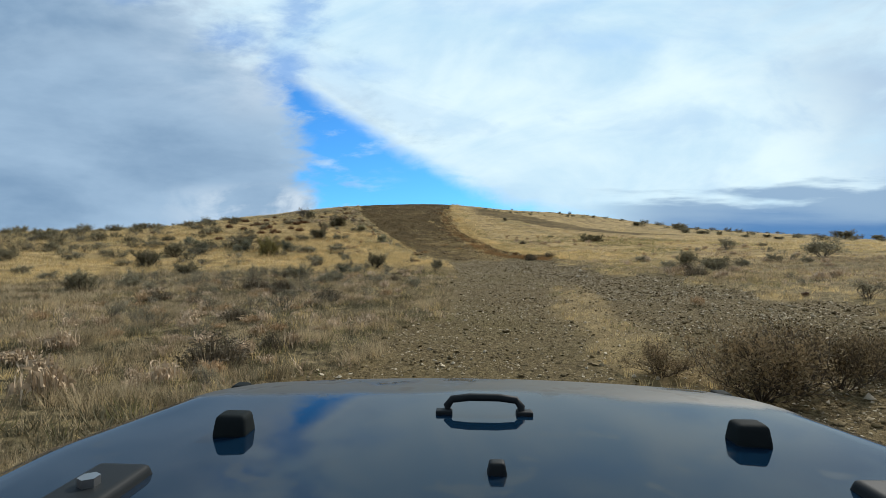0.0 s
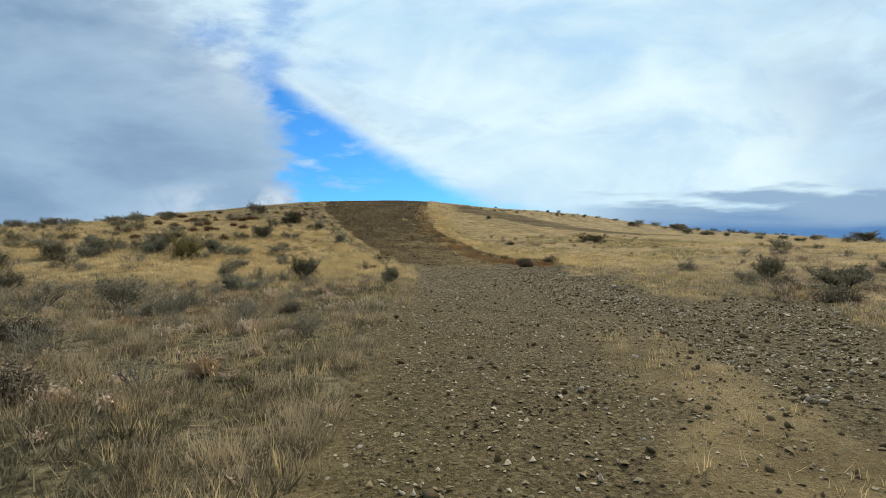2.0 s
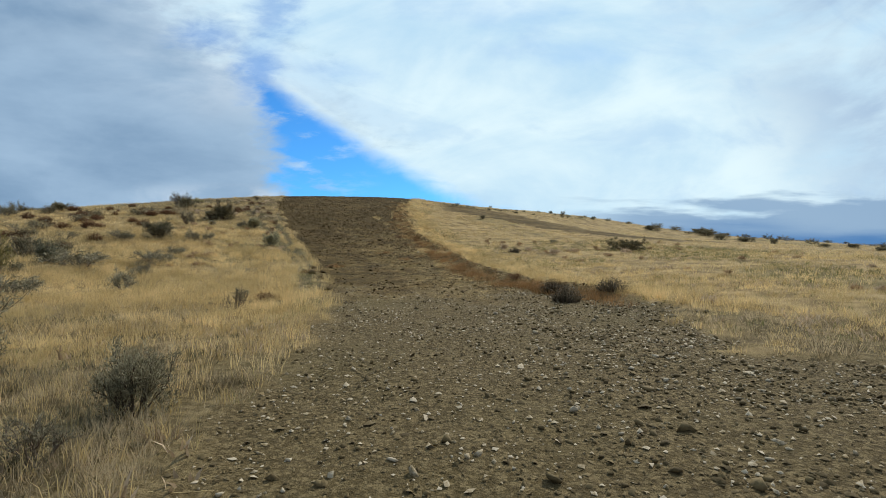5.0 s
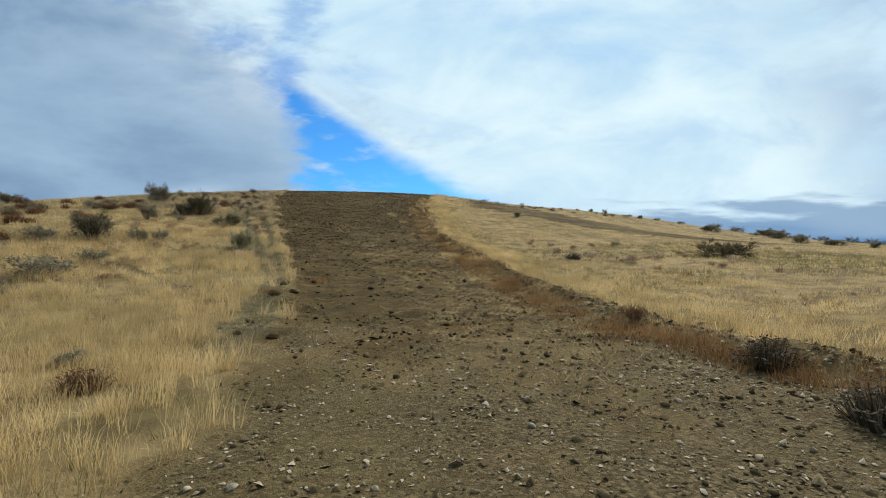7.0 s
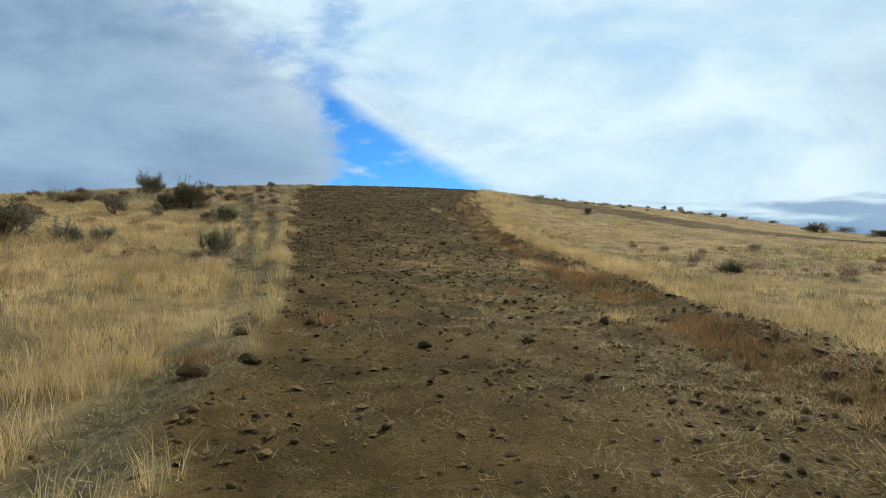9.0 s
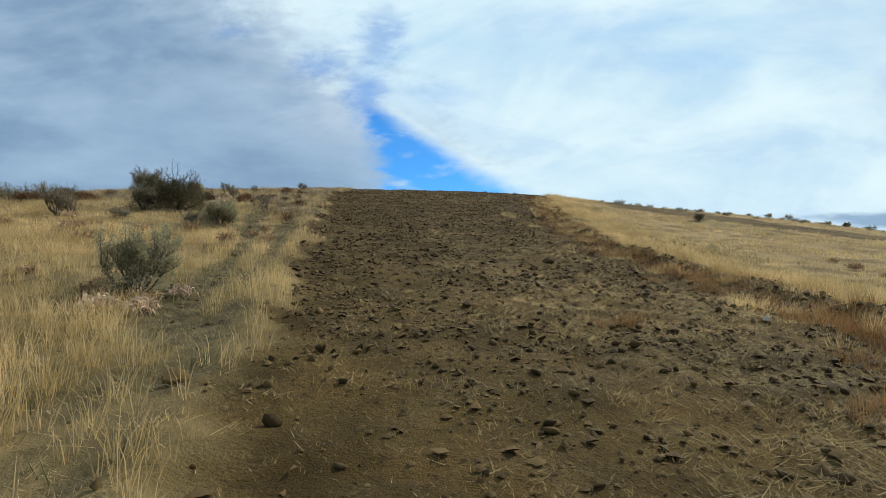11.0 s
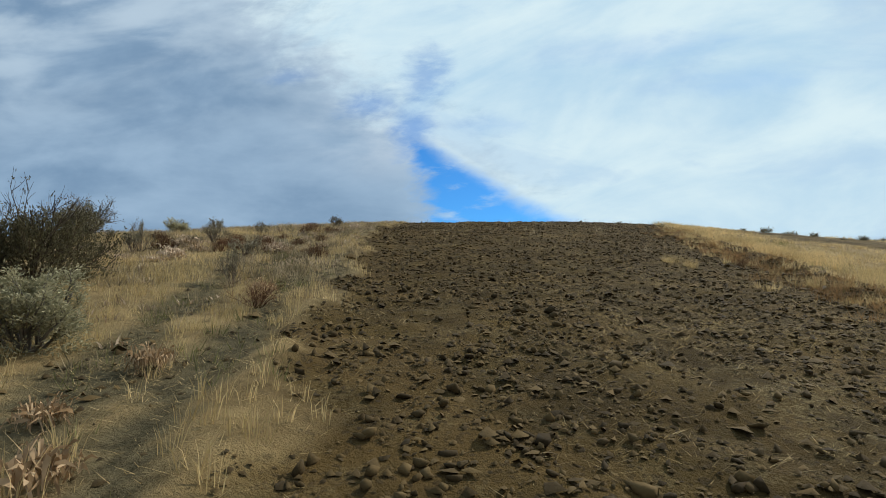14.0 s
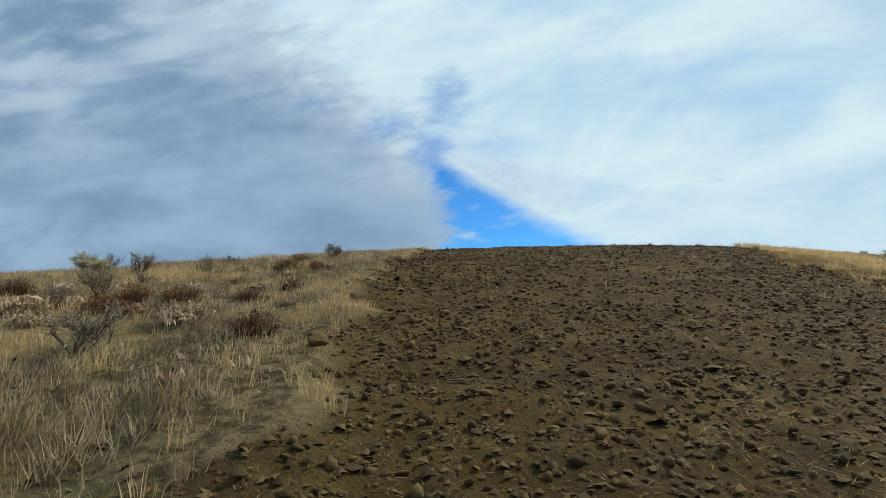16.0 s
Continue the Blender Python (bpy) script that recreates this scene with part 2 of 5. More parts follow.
def ground_material():
    m, nt, bsdf = material("steppe_ground", 0.97, 0.12)
    p = world_place(nt)
    big, mid, small, tiny = grain(nt, p, 0.13, 3.0), grain(nt, p, 0.9, 4.0), grain(nt, p, 6.0, 5.0, 0.65), grain(nt, p, 38.0, 4.0, 0.7)
    thatch = mix(nt, ramp(nt, mid, 0.3, 0.7), (0.18, 0.123, 0.052), (0.42, 0.3, 0.135))
    thatch = mix(nt, mth(nt, "MULTIPLY", ramp(nt, big, 0.5, 0.66), 0.45), thatch, (0.12, 0.105, 0.04))
    thatch = mix(nt, ramp(nt, small, 0.56, 0.72, 0.0, 0.7), thatch, (0.085, 0.064, 0.034))
    thatch = mix(nt, field(nt, "weedy"), thatch, mix(nt, ramp(nt, small, 0.4, 0.64), (0.055, 0.044, 0.021), (0.25, 0.195, 0.1)))
    soil = mix(nt, ramp(nt, mid, 0.3, 0.72), (0.058, 0.037, 0.0098), (0.128, 0.083, 0.0245))
    soil = mix(nt, ramp(nt, small, 0.5, 0.72, 0.0, 0.6), soil, (0.05, 0.036, 0.013))
    soil = mix(nt, ramp(nt, tiny, 0.56, 0.74, 0.0, 0.55), soil, (0.165, 0.118, 0.055))
    soil = mix(nt, mth(nt, "MULTIPLY", ramp(nt, grain(nt, p, 0.6, 4.0), 0.48, 0.62), 0.6), soil, (0.14, 0.087, 0.029))
    strawy = mth(nt, "MULTIPLY", ramp(nt, grain(nt, p, 1.7, 4.0), 0.45, 0.65), ramp(nt, grain(nt, p, 22.0, 4.0, 0.7), 0.42, 0.6))
    soil = mix(nt, mth(nt, "MULTIPLY", mth(nt, "MULTIPLY", strawy, field(nt, "strawy")), 0.8), soil, (0.27, 0.21, 0.1))
    pebbles = mix(nt, ramp(nt, small, 0.3, 0.7), (0.096, 0.067, 0.027), (0.178, 0.128, 0.056))
    pebbles = mix(nt, ramp(nt, tiny, 0.55, 0.75, 0.0, 0.65), pebbles, (0.29, 0.235, 0.145))
    pebbles = mix(nt, ramp(nt, tiny, 0.45, 0.28, 0.0, 0.45), pebbles, (0.06, 0.045, 0.024))
    cells = nt.nodes.new("ShaderNodeTexVoronoi")
    cells.inputs["Scale"].default_value = 26.0
    nt.links.new(p, cells.inputs["Vector"])
    tint = nt.nodes.new("ShaderNodeSeparateColor")
    nt.links.new(cells.outputs["Color"], tint.inputs[0])
    edge = ramp(nt, cells.outputs["Distance"], 0.45, 0.75)
    pebbles = mix(nt, 0.55, pebbles, mix(nt, ramp(nt, tint.outputs[0], 0.2, 1.0), (0.088, 0.062, 0.026), (0.29, 0.217, 0.11)))
    pebbles = mix(nt, mth(nt, "MULTIPLY", edge, 0.35), pebbles, (0.04, 0.03, 0.016))
    soil = mix(nt, mth(nt, "MULTIPLY", ramp(nt, tint.outputs[1], 0.72, 0.95), 0.55), soil, (0.05, 0.034, 0.016))
    pebbles = mix(nt, mth(nt, "MULTIPLY", ramp(nt, big, 0.45, 0.62), 0.3), pebbles, (0.13, 0.105, 0.04))
    dust = mix(nt, ramp(nt, small, 0.3, 0.7), (0.065, 0.054, 0.027), (0.17, 0.136, 0.07))
    col = mix(nt, field(nt, "dust"), thatch, dust)
    col = mix(nt, field(nt, "gravel"), col, pebbles)
    col = mix(nt, field(nt, "soil"), col, soil)
    nt.links.new(col, bsdf.inputs["Base Color"])
    bump(nt, bsdf, mth(nt, "ADD", mth(nt, "MULTIPLY", small, 0.6), mth(nt, "MULTIPLY", tiny, 0.4)), 1.0, 0.09)
    return m


GROUND = ground_material()
STRAW = leafy("dry_grass_blades", (0.4, 0.288, 0.122), (0.88, 0.67, 0.34), 0.42, 0.45, (0.42, 0.335, 0.16), 0.8, 0.5)
WEEDS = leafy("grey_weed_stalks", (0.11, 0.085, 0.045), (0.68, 0.535, 0.325), 0.38, 0.4, (0.26, 0.215, 0.135), 2.2, 0.5)
GREENISH = leafy("low_green_grass", (0.12, 0.12, 0.045), (0.3, 0.275, 0.11), 0.3)
RUST = leafy("rusty_weed_stalks", (0.2, 0.11, 0.042), (0.5, 0.29, 0.125), 0.25, 0.4, (0.3, 0.2, 0.1))
PALE_LEAF = leafy("pale_dry_leaves", (0.28, 0.2, 0.115), (0.7, 0.55, 0.385), 0.2)
BROWN_LEAF = leafy("brown_dry_leaves", (0.28, 0.18, 0.09), (0.58, 0.42, 0.25), 0.2)
HERB_LEAF = leafy("grey_green_herbs", (0.085, 0.074, 0.04), (0.29, 0.25, 0.15), 0.25)
SPRIG_LEAF = leafy("grey_green_sprigs", (0.25, 0.232, 0.13), (0.62, 0.57, 0.36), 0.35)
SAGE_LEAF = leafy("sage_leaves", (0.075, 0.066, 0.038), (0.39, 0.345, 0.215), 0.2)
GREY_LEAF = leafy("grey_sage_leaves", (0.11, 0.097, 0.058), (0.41, 0.365, 0.24), 0.2)
BLUE_LEAF = leafy("blue_grey_leaves", (0.1, 0.1, 0.065), (0.34, 0.335, 0.23), 0.2)
YELLOW_LEAF = leafy("yellow_green_leaves", (0.13, 0.115, 0.04), (0.31, 0.26, 0.105), 0.25)
OLIVE_LEAF = leafy("dark_olive_leaves", (0.058, 0.052, 0.026), (0.17, 0.145, 0.075), 0.2)
DARK_LEAF = leafy("dark_dead_leaves", (0.06, 0.042, 0.02), (0.33, 0.24, 0.13), 0.25)
DUSK_TWIG = leafy("dusky_grey_twigs", (0.042, 0.034, 0.021), (0.21, 0.168, 0.11), 0.15)
RED_TWIG = leafy("red_brown_twigs", (0.085, 0.043, 0.022), (0.24, 0.13, 0.068), 0.15)
GREY_BARK = bark("grey_bark", (0.085, 0.072, 0.055), (0.25, 0.22, 0.175))
DARK_BARK = bark("dark_bark", (0.04, 0.03, 0.02), (0.13, 0.1, 0.07))
BROWN_BARK = bark("brown_bark", (0.075, 0.055, 0.036), (0.23, 0.178, 0.125))
PALE_WOOD = bark("bleached_wood", (0.25, 0.2, 0.14), (0.5, 0.43, 0.33))
CLOD = stony("basalt_clods", (0.038, 0.0248, 0.009), (0.15, 0.099, 0.038))
COBBLE = stony("grey_cobbles", (0.075, 0.053, 0.023), (0.24, 0.178, 0.085), pale=(0.44, 0.37, 0.26))
COBBLE_ONE = stony("grey_cobble", (0.075, 0.053, 0.023), (0.24, 0.178, 0.085), by=each, pale=(0.44, 0.37, 0.26))
CLOD_ONE = stony("basalt_clod", (0.042, 0.028, 0.0105), (0.15, 0.1, 0.04), by=each)
PALE_ROCK = stony("pale_rock", (0.4, 0.345, 0.255), (0.58, 0.52, 0.4), by=each)
LICHEN_ROCK = stony("brown_rock", (0.07, 0.042, 0.026), (0.19, 0.115, 0.07), by=each)


def car_paint():
    m, nt, bsdf = material("dark_blue_paint", 0.08, 0.25)
    p = place(nt)
    spots = ramp(nt, grain(nt, p, 9.0, 3.0, 0.5), 0.6, 0.68)
    film = grain(nt, p, 2.2, 4.0)
    col = mix(nt, mth(nt, "MULTIPLY", film, 0.4), (0.002, 0.012, 0.028), (0.007, 0.02, 0.036))
    col = mix(nt, mth(nt, "MULTIPLY", spots, 0.4), col, (0.03, 0.032, 0.03))
    where = nt.nodes.new("ShaderNodeSeparateXYZ")
    nt.links.new(p, where.inputs[0])
    caked = mth(nt, "MULTIPLY", ramp(nt, mth(nt, "ADD", where.outputs[1], mth(nt, "MULTIPLY", film, 0.16)), 1.22, 1.3), ramp(nt, grain(nt, p, 5.0, 5.0, 0.6), 0.3, 0.5, 0.35, 1.0))
    nt.links.new(mix(nt, caked, col, (0.062, 0.056, 0.043)), bsdf.inputs["Base Color"])
    shine = ramp(nt, mth(nt, "ADD", mth(nt, "MULTIPLY", spots, 0.5), mth(nt, "MULTIPLY", film, 0.3)), 0.0, 1.0, 0.02, 0.2)
    nt.links.new(mth(nt, "ADD", shine, mth(nt, "MULTIPLY", caked, 0.45)), bsdf.inputs["Roughness"])
    return m


def plain(name, col, rough, metal=0.0, spec=0.4):
    m, nt, bsdf = material(name, rough, spec)
    g = grain(nt, place(nt), 30.0, 4.0)
    nt.links.new(mix(nt, g, tuple(c * 0.75 for c in col), tuple(min(1, c * 1.3) for c in col)), bsdf.inputs["Base Color"])
    bsdf.inputs["Metallic"].default_value = metal
    bump(nt, bsdf, g, 0.15, 0.003)
    return m


PAINT = car_paint()
RUBBER = plain("black_rubber", (0.01, 0.013, 0.013), 0.8, 0.0, 0.1)
PLASTIC = plain("black_plastic", (0.012, 0.014, 0.015), 0.6, 0.0, 0.15)
STEEL = plain("grey_steel", (0.3, 0.3, 0.3), 0.4, 1.0)

# ---- the lie of the land ----
HILL_X = np.array([-75, -50, -30, -15, 0, 15, 32, 55, 85.0])
HILL_Y = np.array([-15, 8, 26, 44, 60, 75, 90, 108, 130.0])
HILL = [
    [-0.61, -0.01, -0.06, 0.01, 0.18, -0.05, 0.08, 0.2, 0.54],
    [0.3, -0.12, 0.2, 0.04, -0.3, 0.23, 0.25, 0.54, 0.54],
    [0.93, 0.39, -0.33, 0.08, 0.49, 0.0, 0.87, 0.6, 0.73],
    [1.85, 0.29, 0.45, -0.25, 0.04, 0.67, 0.98, 0.84, 0.88],
    [-1.77, 3.1, -0.23, 2.14, 0.19, 0.9, 0.62, 1.02, 0.97],
    [4.76, -1.82, 3.83, 0.73, 1.65, 1.09, 1.72, 1.09, 1.1],
    [-2.8, 3.9, 0.02, 4.99, 1.82, 3.65, 0.07, 2.93, 0.74],
    [0.97, 2.01, 2.96, 3.7, 4.54, 3.65, 5.38, 2.38, 1.65],
    [-0.07, 3.13, 2.41, 3.55, 2.54, 3.89, 2.8, 3.44, 0.86],
]

HILL = np.array(HILL)
HILL_W = np.interp(np.abs(HILL_X), [0, 20, 85], [13, 17, 30])


def smooth(x, a, b):
    s = np.clip((x - a) / (b - a), 0, 1)
    return s * s * (3 - 2 * s)


def rnd(i, j, k):
    h = np.sin(i * 127.1 + j * 311.7 + k * 74.7) * 43758.5453
    return h - np.floor(h)


def lumps(x, y, size, k=0):
    """Smooth value noise, 0 to 1, with lumps of about that size in metres."""
    x, y = np.asarray(x, float) / size, np.asarray(y, float) / size
    i, j = np.floor(x), np.floor(y)
    fx, fy = x - i, y - j
    fx, fy = fx * fx * (3 - 2 * fx), fy * fy * (3 - 2 * fy)
    a = rnd(i, j, k) * (1 - fx) + rnd(i + 1, j, k) * fx
    b = rnd(i, j + 1, k) * (1 - fx) + rnd(i + 1, j + 1, k) * fx
    return a * (1 - fy) + b * fy


def left_edge(y):
    return np.interp(y, [-20, 5.4, 7, 9.2, 12.8, 20, 26.5, 34, 41.3, 48.3, 55.5, 63, 67, 69.5, 73, 79.5, 85, 110], [-2.4, -2.2, -1.4, -0.9, -0.3, 0.2, 0.6, 0.3, -0.95, -2.75, -5.2, -7.8, -9.0, -10.1, -11.5, -13.3, -14.3, -18])


def right_edge(y):
    return np.interp(y, [-20, 9, 14.5, 20, 24.5, 30, 36, 39.6, 43, 48, 55, 59.5, 62.5, 66, 70, 74, 82, 88, 110], [10.5, 10.3, 9.8, 9.0, 7.9, 7.8, 8.1, 6.6, 5.75, 5.2, 4.4, 3.7, 2.9, 2.0, 1.55, 1.2, 1.0, 0.9, 0.3])


def isle_of(x, y, jag=0.0):
    """The low strip of grass between the wheel tracks of the lower track."""
    island_l = np.interp(y, [-20, 6.7, 8.1, 11.6, 16, 26], [2.6, 2.45, 2.35, 2.8, 3.6, 4.6])
    island_r = np.interp(y, [-20, 7.3, 9.5, 14.5, 22, 26], [4.2, 3.6, 4.0, 4.7, 5.0, 4.6])
    return smooth(np.minimum(x - island_l, island_r - x) + jag * 0.9, -0.1, 0.3) * smooth(y, 21, 15)


def verge_of(x, y):
    """The weedy margin east of the lower track."""
    return np.exp(-(((x - right_edge(y) - 0.9) / 1.4) ** 2)) * smooth(y, 36, 30)


def marks(x, y):
    """What covers the ground: soil, gravel, dust and weedy litter, each 0 to 1."""
    x, y = np.asarray(x, float), np.asarray(y, float)
    jag = (lumps(x, y, 1.3, 1) - 0.5) * 0.8 + (lumps(x, y, 0.4, 2) - 0.5) * 0.45
    ragged = 1 + 1.6 * smooth(x, 4.5, 7) * smooth(y, 38, 30) + 0.5 * smooth(y, 50, 58)
    into = np.minimum(x - left_edge(y), right_edge(y) + 0.35 * smooth(y, 36, 42) - x) + jag * ragged
    track = smooth(into, -0.15, 0.25)
    isle = isle_of(x, y, jag)
    track = track * (1 - 0.62 * isle)
    up = smooth(y + jag * 6, 35, 43)
    soil, gravel = track * up, track * (1 - up)
    rut_l = left_edge(y) - np.interp(y, [44, 52, 60, 63, 64.4, 69, 76], [0.55, 0.85, 1.4, 2.0, 2.25, 3.3, 2.8])
    rut_r = left_edge(y) - np.interp(y, [44, 52, 60, 65, 67.7, 70, 76], [0.2, 0.25, 0.6, 0.9, 1.7, 1.9, 1.6])
    rut = np.minimum(np.abs(x - rut_l), np.abs(x - rut_r))
    trail = smooth(0.44 - rut + jag * 0.7, 0.0, 0.3) * smooth(y, 38, 41) * smooth(y, 84, 77)
    crossing = np.abs(x - np.interp(y, [43, 45.2, 46.4, 47.5, 48.7, 50, 52], [-2.6, -4.2, -5.3, -6.6, -8.1, -9.6, -12.5]))
    trail = np.maximum(trail, 0.75 * smooth(0.4 - crossing * 0.75 + jag * 0.6, 0.0, 0.35) * smooth(y, 43, 44.5) * smooth(y, 52.5, 50))
    strip_y = np.interp(x, [4, 8, 12, 15, 18, 20, 23, 27, 37], [90.0, 89.5, 87.0, 83.5, 80.5, 78.0, 74.5, 72.5, 74.0])
    strip = smooth(np.interp(x, [6, 15, 20, 24, 30], [6.0, 6.5, 6.0, 4.0, 2.6]) - np.abs(y - strip_y) + jag * 3, 0, 1.2) * smooth(x, 4, 7) * smooth(x, 40, 30)
    soil = np.maximum(soil, strip * (0.82 + 0.16 * smooth(lumps(x, y, 2.4, 41), 0.3, 0.6)))
    dust = np.maximum(trail, isle * 0.1)
    weedy = smooth(left_edge(y) + 0.9 - x, 0, 0.9) * smooth(y + lumps(x, y, 5, 4) * 14, 43, 30) * smooth(x + (lumps(x, y, 6, 33) - 0.5) * 16, -27, -15)
    weedy = np.maximum(weedy, 0.8 * smooth(x + (lumps(x, y, 3, 35) - 0.5) * 3, 9, 12) * smooth(y + (lumps(x, y, 5, 34) - 0.5) * 16, 31, 16) * smooth(x, 42, 20))
    weedy = np.maximum(weedy, 0.85 * verge_of(x, y))
    weedy = np.maximum(weedy, (0.3 + 0.65 * smooth(lumps(x, y, 2.1, 42), 0.35, 0.6)) * smooth(left_edge(y) + 0.5 - x, 0, 0.7) * smooth(y + jag * 4, 62, 68) * smooth(x, -30, -24))
    return soil, gravel, dust, weedy, track


def ground_z(x, y, fine=True):
    x, y = np.asarray(x, float), np.asarray(y, float)
    gx = np.exp(-(((x[..., None] - HILL_X) / HILL_W) ** 2))
    gy = np.exp(-(((y[..., None] - HILL_Y) / 17.0) ** 2))
    z = np.einsum("...i,ij,...j->...", gy, HILL, gx)
    if fine:
        soil, gravel, dust, weedy, track = marks(x, y)
        z = z + (lumps(x, y, 2.2, 5) - 0.5) * 0.12 * (1 - 0.7 * track) + (lumps(x, y, 0.7, 6) - 0.5) * 0.06
        z = z + (lumps(x, y, 0.3, 7) - 0.5) * 0.09 * soil - 0.05 * track - 0.03 * dust
        rough = (lumps(x, y, 0.55, 9) - 0.3) * 0.15 + (lumps(x, y, 0.28, 10) - 0.5) * 0.1
        berm = np.exp(-(((x - right_edge(y)) / 0.5) ** 2)) * smooth(y, 33, 38) * smooth(y, 88, 73)
        rim = np.exp(-(((x - left_edge(y) + 0.1) / 0.3) ** 2)) * smooth(y, 36, 45)
        z = z + berm * (0.1 + 0.1 * lumps(x, y, 1.1, 8) + rough) + rim * 0.09
    return z


def height(x, y):
    return float(ground_z(np.array([x]), np.array([y]))[0])


def mesh_of(name, verts, tris, material_, smooth_shade=False):
    verts, tris = np.asarray(verts, np.float32).reshape(-1, 3), np.asarray(tris, np.int32).reshape(-1, 3)
    me = bpy.data.meshes.new(name)
    me.vertices.add(len(verts))
    me.vertices.foreach_set("co", verts.ravel())
    me.loops.add(tris.size)
    me.loops.foreach_set("vertex_index", tris.ravel())
    me.polygons.add(len(tris))
    me.polygons.foreach_set("loop_start", np.arange(0, tris.size, 3, dtype=np.int32))
    me.polygons.foreach_set("loop_total", np.full(len(tris), 3, np.int32))
    if smooth_shade:
        me.polygons.foreach_set("use_smooth", np.ones(len(tris), bool))
    me.update(calc_edges=True)
    me.materials.append(material_)
    return me


def steps(start, stop, step, far, grow=1.25):
    """Even steps from start to stop, growing beyond both ends until far."""
    mid = list(np.arange(start, stop + 1e-6, step))
    out, s = mid[-1], step
    while out < far:
        s *= grow
        out += s
        mid.append(out)
    low, s = mid[0], step
    while low > -far:
        s *= grow
        low -= s
        mid.insert(0, low)
    return np.array(mid)


def make_ground():
    xs, ys = steps(-19, 15, 0.22, 3000), steps(1, 97, 0.22, 3000)
    gx, gy = np.meshgrid(xs, ys)
    z = ground_z(gx, gy)
    verts = np.stack([gx, gy, z], -1).reshape(-1, 3)
    nx, ny = len(xs), len(ys)
    i = (np.arange(ny - 1)[:, None] * nx + np.arange(nx - 1)).ravel()
    tris = np.concatenate([np.stack([i, i + 1, i + nx + 1], -1), np.stack([i, i + nx + 1, i + nx], -1)])
    me = mesh_of("ground", verts, tris, GROUND, True)
    near_berm = smooth(gx.ravel() - left_edge(gy.ravel()), 1.5, 5.5) * smooth(gy.ravel(), 74, 58)
    for name, values in zip(("soil", "gravel", "dust", "weedy", "strawy"), (*marks(gx.ravel(), gy.ravel())[:4], np.maximum(near_berm, 0.35))):
        me.attributes.new(name, "FLOAT", "POINT").data.foreach_set("value", values.astype(np.float32))
    return tagged(new("ground", me), "dry grassy hillside with a bare rutted dirt track", "ground", kind="structure")


ground = make_ground()

# ---- grass and weeds ----
PATH_Y, PATH_X = np.array([r[2] for r in PATH] + [88.0]), np.array([r[1] for r in PATH] + [-9.0])
gen = np.random.default_rng(7)


def off_path(x, y):
    return np.abs(x - np.interp(y, PATH_Y, PATH_X)) + np.maximum(0, y - 78) * 0.6


def scatter(count, x0, x1, y0, y1, keep):
    x, y = gen.uniform(x0, x1, count), gen.uniform(y0, y1, count)
    ok = gen.random(count) < keep(x, y)
    return x[ok], y[ok]


def blades(x, y, per, tall, wide, spread, lean, segments, flat=0.0):
    """Tufts of bent blades at the given places; tall, wide: arrays per tuft."""
    n = len(x) * per
    tx, ty, tall, wide = (np.repeat(np.broadcast_to(a, x.shape), per) for a in (x, y, tall, wide))
    ang, rad = gen.uniform(0, 2 * np.pi, n), spread * np.sqrt(gen.random(n))
    bx, by = tx + rad * np.cos(ang), ty + rad * np.sin(ang)
    bz = ground_z(bx, by) - 0.015
    hgt = tall * gen.uniform(0.45, 1.15, n)
    ln = lean * gen.uniform(0.2, 1.2, n) * hgt
    ang2 = ang + gen.normal(0, 0.7, n)
    ex, ey = np.cos(ang2) * ln, np.sin(ang2) * ln
    side = gen.uniform(0, 2 * np.pi, n)
    wx, wy = np.cos(side) * wide / 2, np.sin(side) * wide / 2
    up = hgt * (1 - flat)
    base_l = np.stack([bx - wx, by - wy, bz], -1)
    base_r = np.stack([bx + wx, by + wy, bz], -1)
    tip = np.stack([bx + ex, by + ey, bz + up + 0.02], -1)
    if segments == 1:
        v = np.stack([base_l, base_r, tip], 1)
        t = np.arange(n)[:, None, None] * 3 + np.array([[0, 1, 2]])
    else:
        mid = np.stack([bx + ex * 0.32, by + ey * 0.32, bz + up * 0.58 + 0.01], -1)
        off = np.stack([wx * 0.75, wy * 0.75, wx * 0], -1)
        v = np.stack([base_l, base_r, mid - off, mid + off, tip], 1)
        t = np.arange(n)[:, None, None] * 5 + np.array([[0, 1, 3], [0, 3, 2], [2, 3, 4]])
    return v.reshape(-1, 3), t.reshape(-1, 3)


def stuff(name, pieces, material_, label, category):
    verts, tris, base = [], [], 0
    for v, t in pieces:
        verts.append(v)
        tris.append(t + base)
        base += len(v)
    ob = new(name, mesh_of(name, np.concatenate(verts), np.concatenate(tris), material_))
    return tagged(ob, label, category, kind="stuff")


def grassy(x, y):
    soil, gravel, dust, weedy, track = marks(x, y)
    return np.clip(1 - 1.3 * (soil + gravel) - 1.25 * dust, 0, 1) * (0.25 + 0.75 * smooth(lumps(x, y, 1.6, 11), 0.1, 0.45)) * (1 - 0.6 * isle_of(x, y)) * (1 - 0.4 * smooth(x - right_edge(y), 1, 4)) * (1 - 0.3 * smooth(y, 56, 64) * (x < left_edge(y) + 1))


def band_of(near, far, thin=0.0):
    """How densely grass grows between two distances from the way."""
    def keep(x, y):
        d = off_path(x, y)
        return grassy(x, y) * (d >= near) * (d < far) * (1 - 0.85 * marks(x, y)[3]) * (1 - thin * smooth(d, near, far))
    return keep


